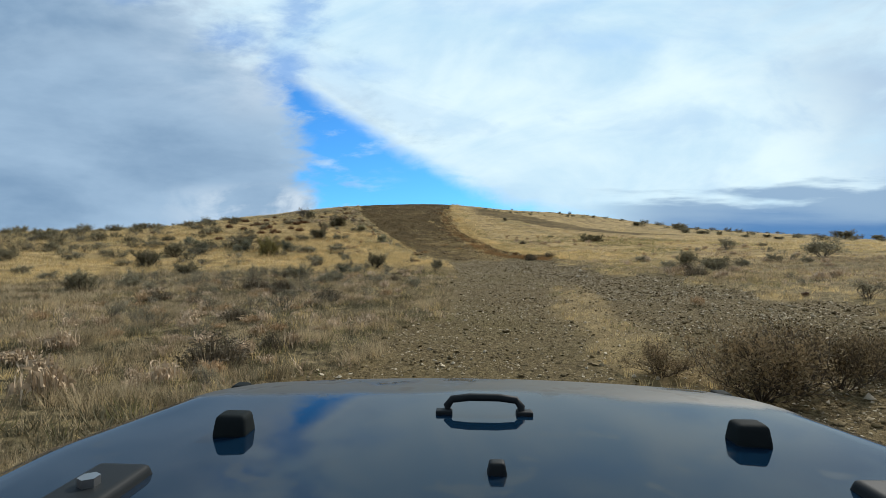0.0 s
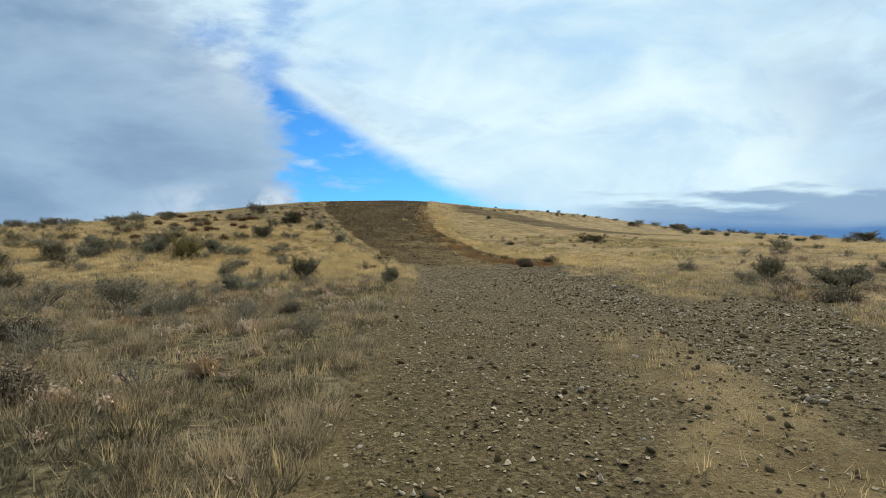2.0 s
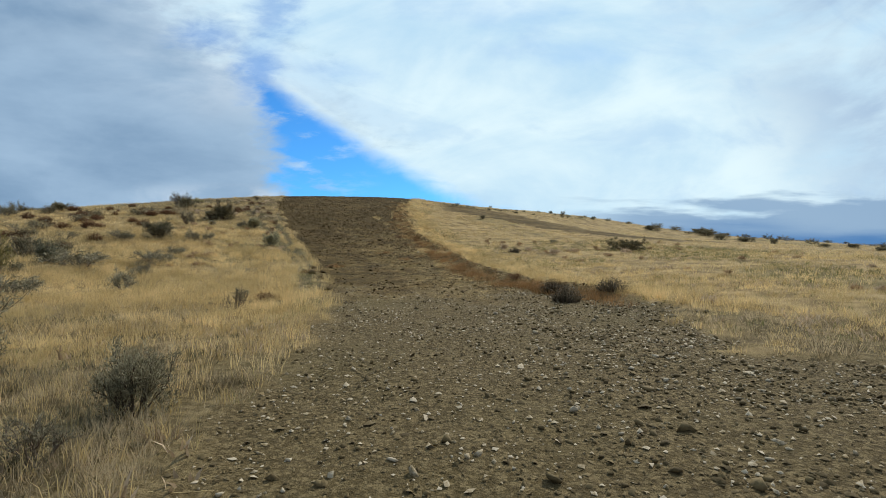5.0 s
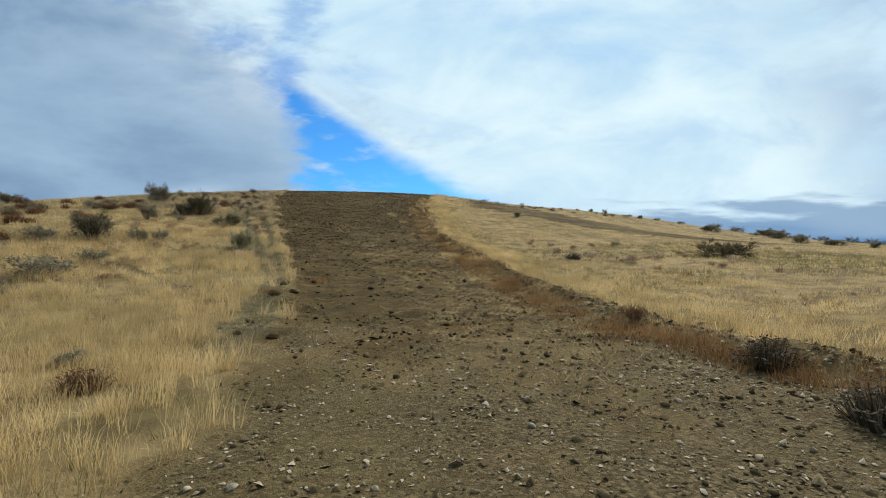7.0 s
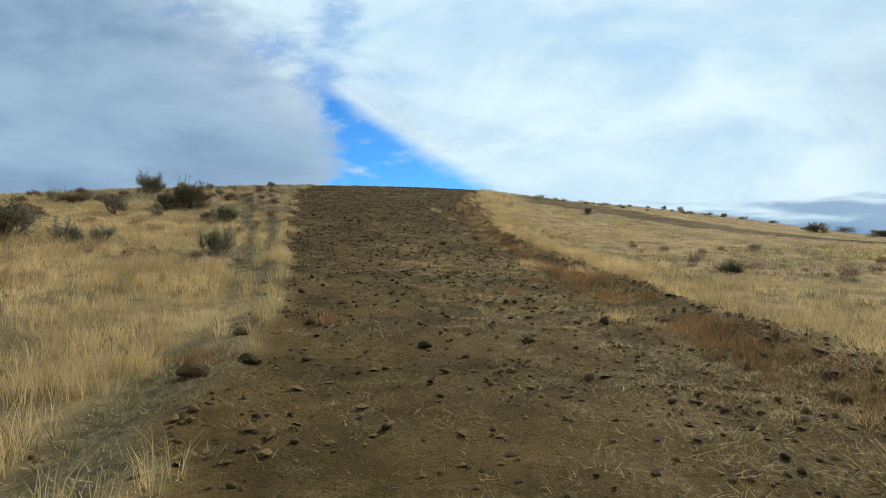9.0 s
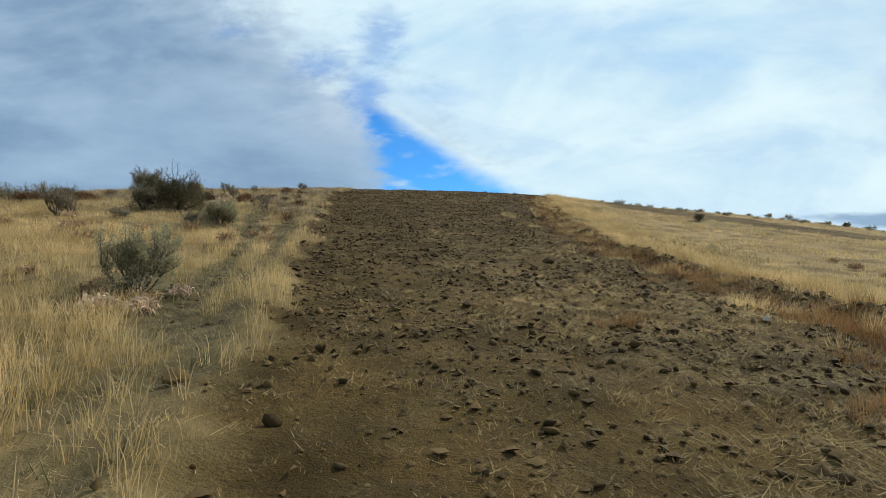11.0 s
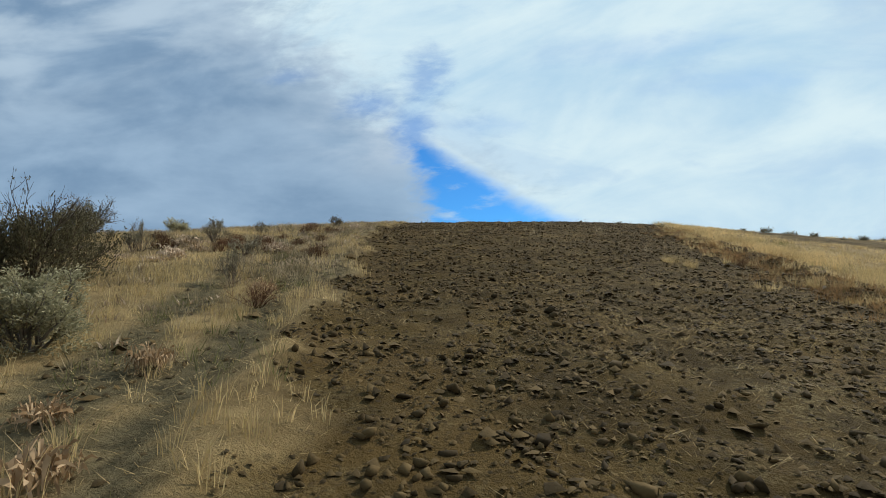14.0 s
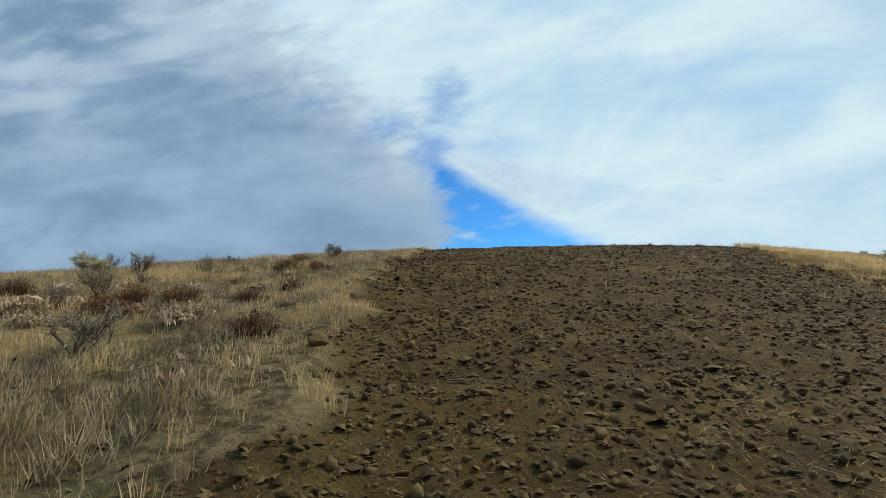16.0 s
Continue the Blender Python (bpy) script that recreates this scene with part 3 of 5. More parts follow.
def tall_of(x, y, base):
    return base * (0.5 + 0.8 * lumps(x, y, 2.7, 12)) * (0.75 + 0.45 * smooth(y, 24, 40)) * (1 - 0.3 * smooth(y, 54, 64) * (x < left_edge(y) + 1)) * (1 - 0.48 * smooth(x - right_edge(y), 1.0, 3.5)) * (1 - 0.45 * isle_of(x, y)) * (1 - 0.4 * verge_of(x, y))


def dry_grass():
    out = []
    x, y = scatter(70000, -13, 14, 1.5, 86, band_of(0, 5.5))
    out.append(blades(x, y, 13, tall_of(x, y, 0.27), 0.0065, 0.09, 0.6, 2))
    x, y = scatter(80000, -21, 20, 1.5, 92, band_of(5.5, 13))
    out.append(blades(x, y, 17, tall_of(x, y, 0.26), 0.0095, 0.11, 0.7, 1))
    x, y = scatter(80000, -38, 36, 1.5, 98, band_of(13, 28))
    out.append(blades(x, y, 9, tall_of(x, y, 0.25), 0.02, 0.15, 0.7, 1))
    x, y = scatter(64000, -75, 80, 8, 112, band_of(28, 75, 0.8))
    out.append(blades(x, y, 6, tall_of(x, y, 0.26), 0.035, 0.35, 0.7, 1))
    return stuff("dry_grass", out, STRAW, "dry golden bunch grass covering the hillside", "grass")


def weeds_here(x, y):
    soil, gravel, dust, weedy, track = marks(x, y)
    return weedy * (1 - np.maximum(soil, gravel)) * (0.12 + 0.88 * smooth(lumps(x, y, 0.8, 13), 0.35, 0.6))


def grey_weeds():
    x, y = scatter(56000, -22, 0.5, 2, 40, weeds_here)
    near = off_path(x, y) < 9
    one = blades(x[near], y[near], 20, 0.05 + 0.3 * lumps(x[near], y[near], 0.6, 14) ** 2, 0.0075, 0.1, 0.75, 1)
    far = blades(x[~near], y[~near], 9, 0.05 + 0.34 * lumps(x[~near], y[~near], 0.6, 14) ** 2.2, 0.018, 0.09, 0.8, 1)
    x, y = scatter(24000, 7, 24, 1.5, 36, weeds_here)
    two = blades(x, y, 11, 0.06 + 0.26 * lumps(x, y, 0.8, 14) ** 1.6, 0.011, 0.11, 0.7, 1)
    x, y = scatter(16000, -22, 0.5, 2, 40, lambda a, b: marks(a, b)[3] * (1 - marks(a, b)[1]))
    three = blades(x, y, 8, 0.16, 0.01, 0.2, 1.1, 1, 0.75)
    x, y = scatter(24000, -24, -9, 61, 88, weeds_here)
    four = blades(x, y, 9, 0.06 + 0.2 * lumps(x, y, 0.8, 14), 0.013, 0.1, 0.7, 1)
    x, y = scatter(420, -13, 4, 76, 99, lambda a, b: marks(a, b)[0])
    five = blades(x, y, 9, 0.08 + 0.2 * gen.random(len(x)), 0.012, 0.08, 0.7, 1)
    return stuff("dry_weeds", [one, far, two, three, four, five], WEEDS, "grey-brown dead weeds standing among the grass", "weeds")


def green_here(x, y):
    soil, gravel, dust, weedy, track = marks(x, y)
    edge = np.exp(-(((x - right_edge(y) - 2.0) / 1.8) ** 2)) * smooth(y, 14, 22) + 0.6 * np.exp(-(((x - left_edge(y) + 0.7) / 0.6) ** 2)) + 1.1 * smooth(1.0 - np.abs(x - 2.9 - 0.06 * (y - 8)), 0, 0.8) * smooth(y, 27, 22)
    slope = 1.3 * smooth(x - right_edge(y), 1.2, 4) * smooth(x, 30, 22) * smooth(y, 34, 42) * smooth(y, 72, 60) * smooth(lumps(x, y, 4.5, 22), 0.42, 0.62)
    foot = 0.22 * weedy * smooth(y, 60, 40) + 1.0 * dust * smooth(y, 50, 56) + 0.35 * weedy * smooth(y, 60, 66)
    foot = foot * smooth(lumps(x, y, 0.9, 23), 0.5, 0.7)
    return (np.clip(edge, 0, 1) * smooth(lumps(x, y, 1.9, 15), 0.35, 0.65) + slope + foot) * (1 - 0.9 * np.clip(soil + gravel, 0, 1))


def green_tufts():
    x, y = scatter(36000, -18, 30, 3, 82, green_here)
    return stuff("green_grass", [blades(x, y, 9, 0.1 + 0.12 * lumps(x, y, 1.3, 24), 0.011, 0.13, 0.7, 1)], GREENISH, "low green grass along the edges of the track", "grass")


def rust_here(x, y):
    patchy = 0.25 + 0.75 * smooth(lumps(x, y, 1.7, 16), 0.35, 0.6)
    return np.exp(-(((x - right_edge(y) + 0.8) / 0.45) ** 2)) * smooth(y, 34, 38) * smooth(y, 84, 71) * patchy * (1 - 0.6 * smooth(y, 54, 60))


def rusty_weeds():
    x, y = scatter(60000, -2, 9, 33, 86, rust_here)
    one = blades(x, y, 10, 0.1 + 0.2 * lumps(x, y, 1.2, 17), 0.01, 0.12, 0.65, 1)
    cx, cy = np.array([-1.75, 0.2, -2.6, 1.6]), np.array([48.7, 55.4, 46.0, 52.3])
    x, y = np.repeat(cx, 22) + gen.normal(0, 0.22, 88), np.repeat(cy, 22) + gen.normal(0, 0.16, 88)
    two = blades(x, y, 9, 0.16, 0.009, 0.1, 0.8, 2)
    y = gen.uniform(50, 88, 130)
    x = right_edge(y) + gen.normal(-0.6, 0.7, 130)
    x, y = np.repeat(x, 9) + gen.normal(0, 0.16, 1170), np.repeat(y, 9) + gen.normal(0, 0.16, 1170)
    three = blades(x, y, 10, 0.1 + 0.2 * gen.random(len(x)), 0.009, 0.1, 0.7, 1)
    return stuff("rusty_weeds", [one, two, three], RUST, "rust-brown dry weeds along the dirt berm", "weeds")


def litter_here(x, y):
    soil, gravel, dust, weedy, track = marks(x, y)
    right = smooth(x - left_edge(y), 2.0, 5.5) * smooth(y, 78, 62) * (0.35 + 0.65 * smooth(lumps(x, y, 1.4, 18), 0.38, 0.66))
    return np.maximum(0.45 * dust, soil * np.maximum(right, 0.2 * smooth(lumps(x, y, 1.1, 19), 0.3, 0.7)))


def thatch_here(x, y):
    soil, gravel, dust, weedy, track = marks(x, y)
    return (1 - np.maximum(soil, gravel)) * (off_path(x, y) < 11)


def straw_litter():
    x, y = scatter(60000, -18, 9, 36, 86, litter_here)
    one = blades(x, y, 8, 0.05 + 0.2 * lumps(x, y, 0.8, 25), 0.009, 0.2, 1.3, 1, 0.75)
    x, y = scatter(26000, -19, 15, 2, 86, thatch_here)
    two = blades(x, y, 7, 0.24, 0.009, 0.24, 1.25, 1, 0.8)
    cx, cy = np.array([-1.9, -1.5, 0.6, 1.4, 2.6, 3.4]), np.array([73.6, 73.0, 71.0, 67.5, 57.0, 49.5])
    x, y = np.repeat(cx, 14) + gen.normal(0, 0.12, 84), np.repeat(cy, 14) + gen.normal(0, 0.12, 84)
    three = blades(x, y, 12, 0.26, 0.008, 0.08, 0.8, 1)
    x, y = scatter(18000, -9, 9, 36, 60, litter_here)
    four = blades(x, y, 12, 0.05 + 0.1 * lumps(x, y, 1.1, 26), 0.006, 0.12, 1.1, 1, 0.55)
    y = gen.uniform(54, 88, 150)
    x = right_edge(y) + gen.normal(-0.3, 0.7, 150)
    x, y = np.repeat(x, 7) + gen.normal(0, 0.12, 1050), np.repeat(y, 7) + gen.normal(0, 0.12, 1050)
    five = blades(x, y, 10, 0.1 + 0.2 * gen.random(len(x)), 0.009, 0.08, 0.8, 1)
    return stuff("straw_litter", [one, two, three, four, five], STRAW, "flattened straw lying on the bare dirt", "straw")


def leaves_here(x, y):
    west = marks(x, y)[3] * smooth(lumps(x, y, 2.2, 27), 0.42, 0.66)
    slope = 0.7 * smooth(x - right_edge(y), 0.2, 1.5) * smooth(lumps(x, y, 2.6, 28), 0.55, 0.72) * (y > 16) * (y < 60)
    return (west + slope) * (1 - np.clip(marks(x, y)[0] + marks(x, y)[1], 0, 1))


def curled_leaves():
    x, y = scatter(30000, -18, 24, 4, 82, leaves_here)
    one = blades(x, y, 7, 0.06 + 0.13 * lumps(x, y, 0.5, 29), 0.034, 0.11, 1.0, 2, 0.2)
    return stuff("curled_leaves", [one], PALE_LEAF, "small pale curled dead leaves standing among weeds", "leaves")


def herbs_here(x, y):
    return marks(x, y)[3] * (1 - marks(x, y)[1]) * smooth(lumps(x, y, 0.75, 30), 0.45, 0.62)


def low_herbs():
    x, y = scatter(26000, -20, 0, 4, 36, herbs_here)
    one = blades(x, y, 9, 0.05 + 0.11 * lumps(x, y, 0.8, 31), 0.02, 0.09, 1.0, 1)
    return stuff("low_herbs", [one], HERB_LEAF, "low grey-green leafy herbs among dead weeds", "plants")


dry_grass()
low_herbs()
curled_leaves()
grey_weeds()
green_tufts()
rusty_weeds()
straw_litter()

# ---- stones ----
_bm = bmesh.new()
bmesh.ops.create_icosphere(_bm, subdivisions=1, radius=1.0)
_bm.verts.ensure_lookup_table()
ICO_V = np.array([tuple(w.co) for w in _bm.verts])
ICO_F = np.array([[w.index for w in f.verts] for f in _bm.faces])
_bm.free()
OCT_V = np.array([(1, 0, 0), (-1, 0, 0), (0, 1, 0), (0, -1, 0), (0, 0, 1), (0, 0, -1.0)])
OCT_F = np.array([(0, 2, 4), (2, 1, 4), (1, 3, 4), (3, 0, 4)])  # half sunk: no faces below
OCT_V = OCT_V[:5]


def stones(x, y, size, shape_v, shape_f, rough=0.36, sunk=0.3):
    n, k = len(x), len(shape_v)
    v = shape_v[None] * (1 + gen.normal(0, rough, (n, k, 1))).clip(0.5, 1.7)
    for cut in range(4 if k > 6 else 0):
        c = gen.normal(0, 1, (n, 1, 3))
        c /= np.linalg.norm(c, axis=2, keepdims=True)
        v = v - c * ((v * c).sum(2, keepdims=True) - 0.5).clip(0)
    v = v * np.stack([gen.uniform(0.75, 1.35, n), gen.uniform(0.6, 1.0, n), gen.uniform(0.4, 0.85, n)], -1)[:, None]
    a, b = gen.uniform(0, 2 * np.pi, n), gen.normal(0, 0.35, n)
    ca, sa, cb, sb = np.cos(a)[:, None], np.sin(a)[:, None], np.cos(b)[:, None], np.sin(b)[:, None]
    vy, vz = v[..., 1] * cb - v[..., 2] * sb, v[..., 1] * sb + v[..., 2] * cb
    vx, vy = v[..., 0] * ca - vy * sa, v[..., 0] * sa + vy * ca
    s = (size / 2)[:, None]
    z = ground_z(x, y) + size * (0.28 - sunk * 0.5)
    out = np.stack([vx * s + x[:, None], vy * s + y[:, None], vz * s + z[:, None]], -1)
    tris = np.arange(n)[:, None, None] * k + shape_f
    return out.reshape(-1, 3), tris.reshape(-1, 3)


def clods_here(x, y):
    soil = np.maximum(marks(x, y)[0], 0.25 * marks(x, y)[2])
    return soil * (x < right_edge(y) + 0.5) * (0.35 + 0.65 * smooth(lumps(x, y, 1.7, 20), 0.25, 0.6)) * (0.35 + 0.65 * smooth(y, 47, 60))


def cobbles_here(x, y):
    gravel = marks(x, y)[1]
    return gravel * (0.55 + 0.45 * smooth(x, 3.0, 5.5)) * (0.35 + 0.65 * smooth(lumps(x, y, 1.5, 21), 0.1, 0.5))


x, y = scatter(250000, -19, 9, 35, 99, clods_here)
clod_small = stones(x, y, gen.gamma(2.2, 0.017, len(x)) + 0.016, OCT_V, OCT_F)
x, y = scatter(30000, -19, 9, 35, 99, lambda a, b: clods_here(a, b) * (marks(a, b)[0] > 0.5))
clod_large = stones(x, y, np.minimum(gen.gamma(2.5, 0.022, len(x)) + 0.04, 0.15), ICO_V, ICO_F)
x, y = scatter(40000, -2, 9, 36, 86, lambda a, b: 0.8 * np.exp(-(((a - right_edge(b)) / 0.45) ** 2)) * smooth(b, 36, 40) * smooth(b, 86, 74))
clod_berm = stones(x, y, gen.gamma(2.2, 0.02, len(x)) + 0.03, OCT_V, OCT_F)
stuff("dirt_clods", [clod_small, clod_large, clod_berm], CLOD, "dark basalt stones and clods strewn over the track", "stones")
x, y = scatter(185000, -3, 11, 2, 44, cobbles_here)
pebble = stones(x, y, gen.gamma(2.2, 0.0095, len(x)) + 0.013, OCT_V, OCT_F)
x, y = scatter(20000, -2, 11, 2, 43, lambda a, b: cobbles_here(a, b) * (0.3 + 0.7 * smooth(a, 3.0, 5.5)))
cobble = stones(x, y, np.minimum(gen.gamma(2.2, 0.017, len(x)) + 0.025, 0.13), ICO_V, ICO_F)
stuff("track_gravel", [pebble, cobble], COBBLE, "grey-brown gravel and cobbles on the lower track", "gravel")

# ---- parts and shrubs ----


def part(name, mesh, parent, label=""):
    ob = new(name, mesh)
    ob.parent = parent
    return tagged(ob, label)


def thing(name, label, category, group=""):
    return tagged(new(name), label, category, group)


def tube(points, radii, sides=3):
    pts = np.asarray(points, float)
    n = len(pts)
    along = np.gradient(pts, axis=0)
    along /= np.linalg.norm(along, axis=1, keepdims=True) + 1e-9
    ref = np.where(np.abs(along[:, 2:3]) > 0.9, np.array([[1.0, 0, 0]]), np.array([[0, 0, 1.0]]))
    a = np.cross(along, ref)
    a /= np.linalg.norm(a, axis=1, keepdims=True) + 1e-9
    b = np.cross(along, a)
    ang = np.arange(sides) * 2 * np.pi / sides
    ring = pts[:, None] + np.asarray(radii)[:, None, None] * (np.cos(ang)[None, :, None] * a[:, None] + np.sin(ang)[None, :, None] * b[:, None])
    tris = []
    for i in range(n - 1):
        for k in range(sides):
            p, q = i * sides + k, i * sides + (k + 1) % sides
            tris += [(p, q, q + sides), (p, q + sides, p + sides)]
    return ring.reshape(-1, 3), np.array(tris)


class Heap:
    """Collects pieces of one mesh."""

    def __init__(self):
        self.v, self.t, self.n = [], [], 0

    def add(self, v, t):
        self.v.append(np.asarray(v))
        self.t.append(np.asarray(t) + self.n)
        self.n += len(v)

    def mesh(self, name, material_, fit_to=None):
        v = np.concatenate(self.v)
        if fit_to is not None:
            v = (v - fit_to[0]) * fit_to[1]
        return mesh_of(name, v, np.concatenate(self.t), material_)


def leaves_at(rng, spots, ways, per, length, width, spread):
    n = len(spots) * per
    p = np.repeat(spots, per, 0) + rng.normal(0, spread, (n, 3))
    d = np.repeat(ways, per, 0) + rng.normal(0, 0.55, (n, 3))
    d /= np.linalg.norm(d, axis=1, keepdims=True) + 1e-9
    s = np.cross(d, rng.normal(0, 1, (n, 3)))
    s /= np.linalg.norm(s, axis=1, keepdims=True) + 1e-9
    ln = length * rng.uniform(0.6, 1.3, (n, 1))
    w = width * rng.uniform(0.6, 1.3, (n, 1))
    v = np.stack([p, p + d * ln * 0.55 + s * w / 2, p + d * ln, p + d * ln * 0.55 - s * w / 2], 1)
    t = np.arange(n)[:, None, None] * 4 + np.array([[0, 1, 2], [0, 2, 3]])
    return v.reshape(-1, 3), t.reshape(-1, 3)


def grow(seed, stems, spread, splits, levels, thick, wiggle=0.1, lift=0.25, base=0.07):
    """Branches of a shrub about 1 m high and wide; gives the wood and the places for leaves."""
    rng = np.random.default_rng(seed)
    wood, spots, ways = Heap(), [], []

    def limb(start, way, length, radius, level):
        pts, p, d = [start], start, way
        bends = 2 if level == levels else 4
        for k in range(bends):
            d = d + rng.normal(0, wiggle, 3) + np.array([0, 0, lift * 0.3])
            d = d / np.linalg.norm(d)
            p = p + d * length / bends
            pts.append(p)
        pts = np.array(pts)
        wood.add(*tube(pts, np.linspace(radius, radius * 0.35, bends + 1)))
        if level >= levels:
            for f in (0.35, 0.65, 1.0):
                k = 1 if f < 0.5 else 2
                spots.append(pts[k - 1] + (pts[k] - pts[k - 1]) * (f * 2 - k + 1))
                ways.append(pts[k] - pts[k - 1])
            return
        if level > 1:
            spots.append(pts[2])
            ways.append(pts[3] - pts[2])
        for k in range(splits):
            f = rng.uniform(0.35, 1.0)
            i = min(3, int(f * 4))
            q = pts[i] + (pts[i + 1] - pts[i]) * (f * 4 - i)
            side = rng.normal(0, 1, 3)
            e = d * 0.8 + side * 0.45 + np.array([0, 0, lift])
            limb(q, e / np.linalg.norm(e), length * rng.uniform(0.4, 0.62), radius * 0.5, level + 1)

    for s in range(stems):
        a = rng.uniform(0, 2 * math.pi)
        tilt = spread * math.sqrt(rng.random())
        way = np.array([math.cos(a) * math.sin(tilt), math.sin(a) * math.sin(tilt), math.cos(tilt)])
        limb(np.array([math.cos(a), math.sin(a), 0]) * base * rng.random(), way, rng.uniform(0.5, 0.8), thick, 1)
    spots, ways = np.array(spots), np.array(ways)
    ways /= np.linalg.norm(ways, axis=1, keepdims=True) + 1e-9
    return rng, wood, spots, ways


def shrub(name, label, seed, wood_mat, leaf_mat, stems=9, spread=0.9, splits=4, levels=3, thick=0.022, per=4, leaf=(0.075, 0.024), puff=0.025, wiggle=0.12, lift=0.25, foliage="foliage", category="shrub", skirt=0, bare_top=False):
    """A shrub in a box 1 m wide and 1 m high that stands on the origin."""
    rng, wood, spots, ways = grow(seed, stems, spread, splits, levels, thick, wiggle, lift)
    allv = np.concatenate(wood.v)
    mid = np.array([*(allv[:, :2].max(0) + allv[:, :2].min(0)) / 2 * 0.5, 0.03])
    size = np.array([1 / np.ptp(allv[:, 0]), 1 / np.ptp(allv[:, 1]), 1 / (np.percentile(allv[:, 2], 99.5) + 0.03)])
    ob = thing(name, label, category)
    part("branchwork", wood.mesh("branchwork", wood_mat, (mid, size)), ob)
    if per:
        heap = Heap()
        if bare_top:
            keep = (spots[:, 2] * size[2] < 0.62) | (rng.random(len(spots)) < 0.12)
            spots, ways = spots[keep], ways[keep]
        heap.add(*leaves_at(rng, spots, ways, per, leaf[0], leaf[1], puff))
        if skirt:
            a, e = rng.uniform(0, 2 * np.pi, skirt), rng.uniform(0, 1, skirt) ** 1.3
            rad = (0.26 + 0.2 * rng.random(skirt)) * np.sqrt(1 - 0.7 * e * e)
            low = np.stack([rad * np.cos(a), rad * np.sin(a), 0.03 + 0.62 * e], -1)
            heap.add(*leaves_at(rng, low / size + mid, low * np.array([1.2, 1.2, 0.5]) + np.array([0, 0, 0.35]), per, leaf[0] * 1.1, leaf[1] * 1.1, puff * 1.6))
        part(foliage, heap.mesh(foliage, leaf_mat, (mid, size)), ob)
    return ob


def leaf_plant(name, seed, mat, label):
    """Broad curled dead leaves lying in a rosette, about 1 m across."""
    rng = np.random.default_rng(seed)
    heap = Heap()
    for k in range(120):
        a, ln = rng.uniform(0, 2 * math.pi), rng.uniform(0.08, 0.2)
        tilt = rng.uniform(0.1, 1.45)
        out = np.array([math.cos(a), math.sin(a), 0])
        side = np.array([-math.sin(a), math.cos(a), 0])
        start = out * rng.uniform(0, 0.38) + side * rng.normal(0, 0.14)
        w = rng.uniform(0.03, 0.065)
        rows, curl = [], rng.normal(0, 1.0)
        for f, wf in ((0, 0.15), (0.35, 1.0), (0.7, 0.85), (1.0, 0.08)):
            c = start + out * ln * f * math.cos(tilt) + np.array([0, 0, 1]) * (ln * f * math.sin(tilt) * (1 - 0.35 * f) + 0.04)
            c = c + side * curl * f * f * 0.16 - np.array([0, 0, 0.1]) * max(0.0, curl) * f * f
            rows += [c - side * w * wf / 2 + np.array([0, 0, 0.03 * wf]), c + side * w * wf / 2 + np.array([0, 0, 0.03 * wf * rng.random()])]
        tris = []
        for i in (0, 2, 4):
            tris += [(i, i + 1, i + 3), (i, i + 3, i + 2)]
        heap.add(np.array(rows), np.array(tris))
    allv = np.concatenate(heap.v)
    me = heap.mesh(name, mat, (np.zeros(3), np.array([1, 1, 1 / np.percentile(allv[:, 2], 97)])))
    return tagged(new(name, me), label, "dead plant")


def mound(seed, mat, label):
    """A low dense dome of fine upright twigs, 1 m across and 1 m high before scaling."""
    rng = np.random.default_rng(seed)
    heap = Heap()
    n = 300
    a, r = rng.uniform(0, 2 * np.pi, n), 0.5 * np.sqrt(rng.random(n))
    x, y = r * np.cos(a), r * np.sin(a)
    h = (0.35 + 0.65 * (1 - (r / 0.5) ** 2)) * rng.uniform(0.7, 1.05, n)
    w = 0.022
    s = rng.uniform(0, 2 * np.pi, n)
    bl = np.stack([x * 0.7 - w * np.cos(s), y * 0.7 - w * np.sin(s), 0 * x], -1)
    br = np.stack([x * 0.7 + w * np.cos(s), y * 0.7 + w * np.sin(s), 0 * x], -1)
    tip = np.stack([x + rng.normal(0, 0.06, n), y + rng.normal(0, 0.06, n), h], -1)
    mid = (bl + br) / 2 * 0.4 + tip * 0.6
    heap.add(np.stack([bl, br, tip], 1).reshape(-1, 3), np.arange(n)[:, None] * 3 + np.array([0, 1, 2]))
    v, t = leaves_at(rng, tip, tip - mid + 1e-3, 2, 0.09, 0.03, 0.03)
    heap.add(v, t)
    return tagged(new("dwarf_shrub", heap.mesh("dwarf_shrub", mat)), label, "shrub")


turn_gen = random.Random(11)


def plant(protos, rows, group=""):
    """Puts copies of the given shrubs at rows of x, y, width and height."""
    for k, (x, y, w, h) in enumerate(rows):
        proto = protos[k % len(protos)]
        m = Matrix.Translation((x, y, height(x, y) - 0.03)) @ Matrix.Rotation(turn_gen.uniform(0, 6.28), 4, "Z") @ Matrix.Diagonal((w, w * turn_gen.uniform(0.8, 1.0), h * 1.06, 1))
        if "placed" in proto:
            ob = copy_thing(proto, m)
            ob.matrix_basis = m
            del ob["placed"]
        else:
            ob = proto
            ob.matrix_basis = m
            proto["placed"] = 1
        if group:
            ob["group"] = group


def clear_marks(protos):
    for p in protos:
        if "placed" in p:
            del p["placed"]


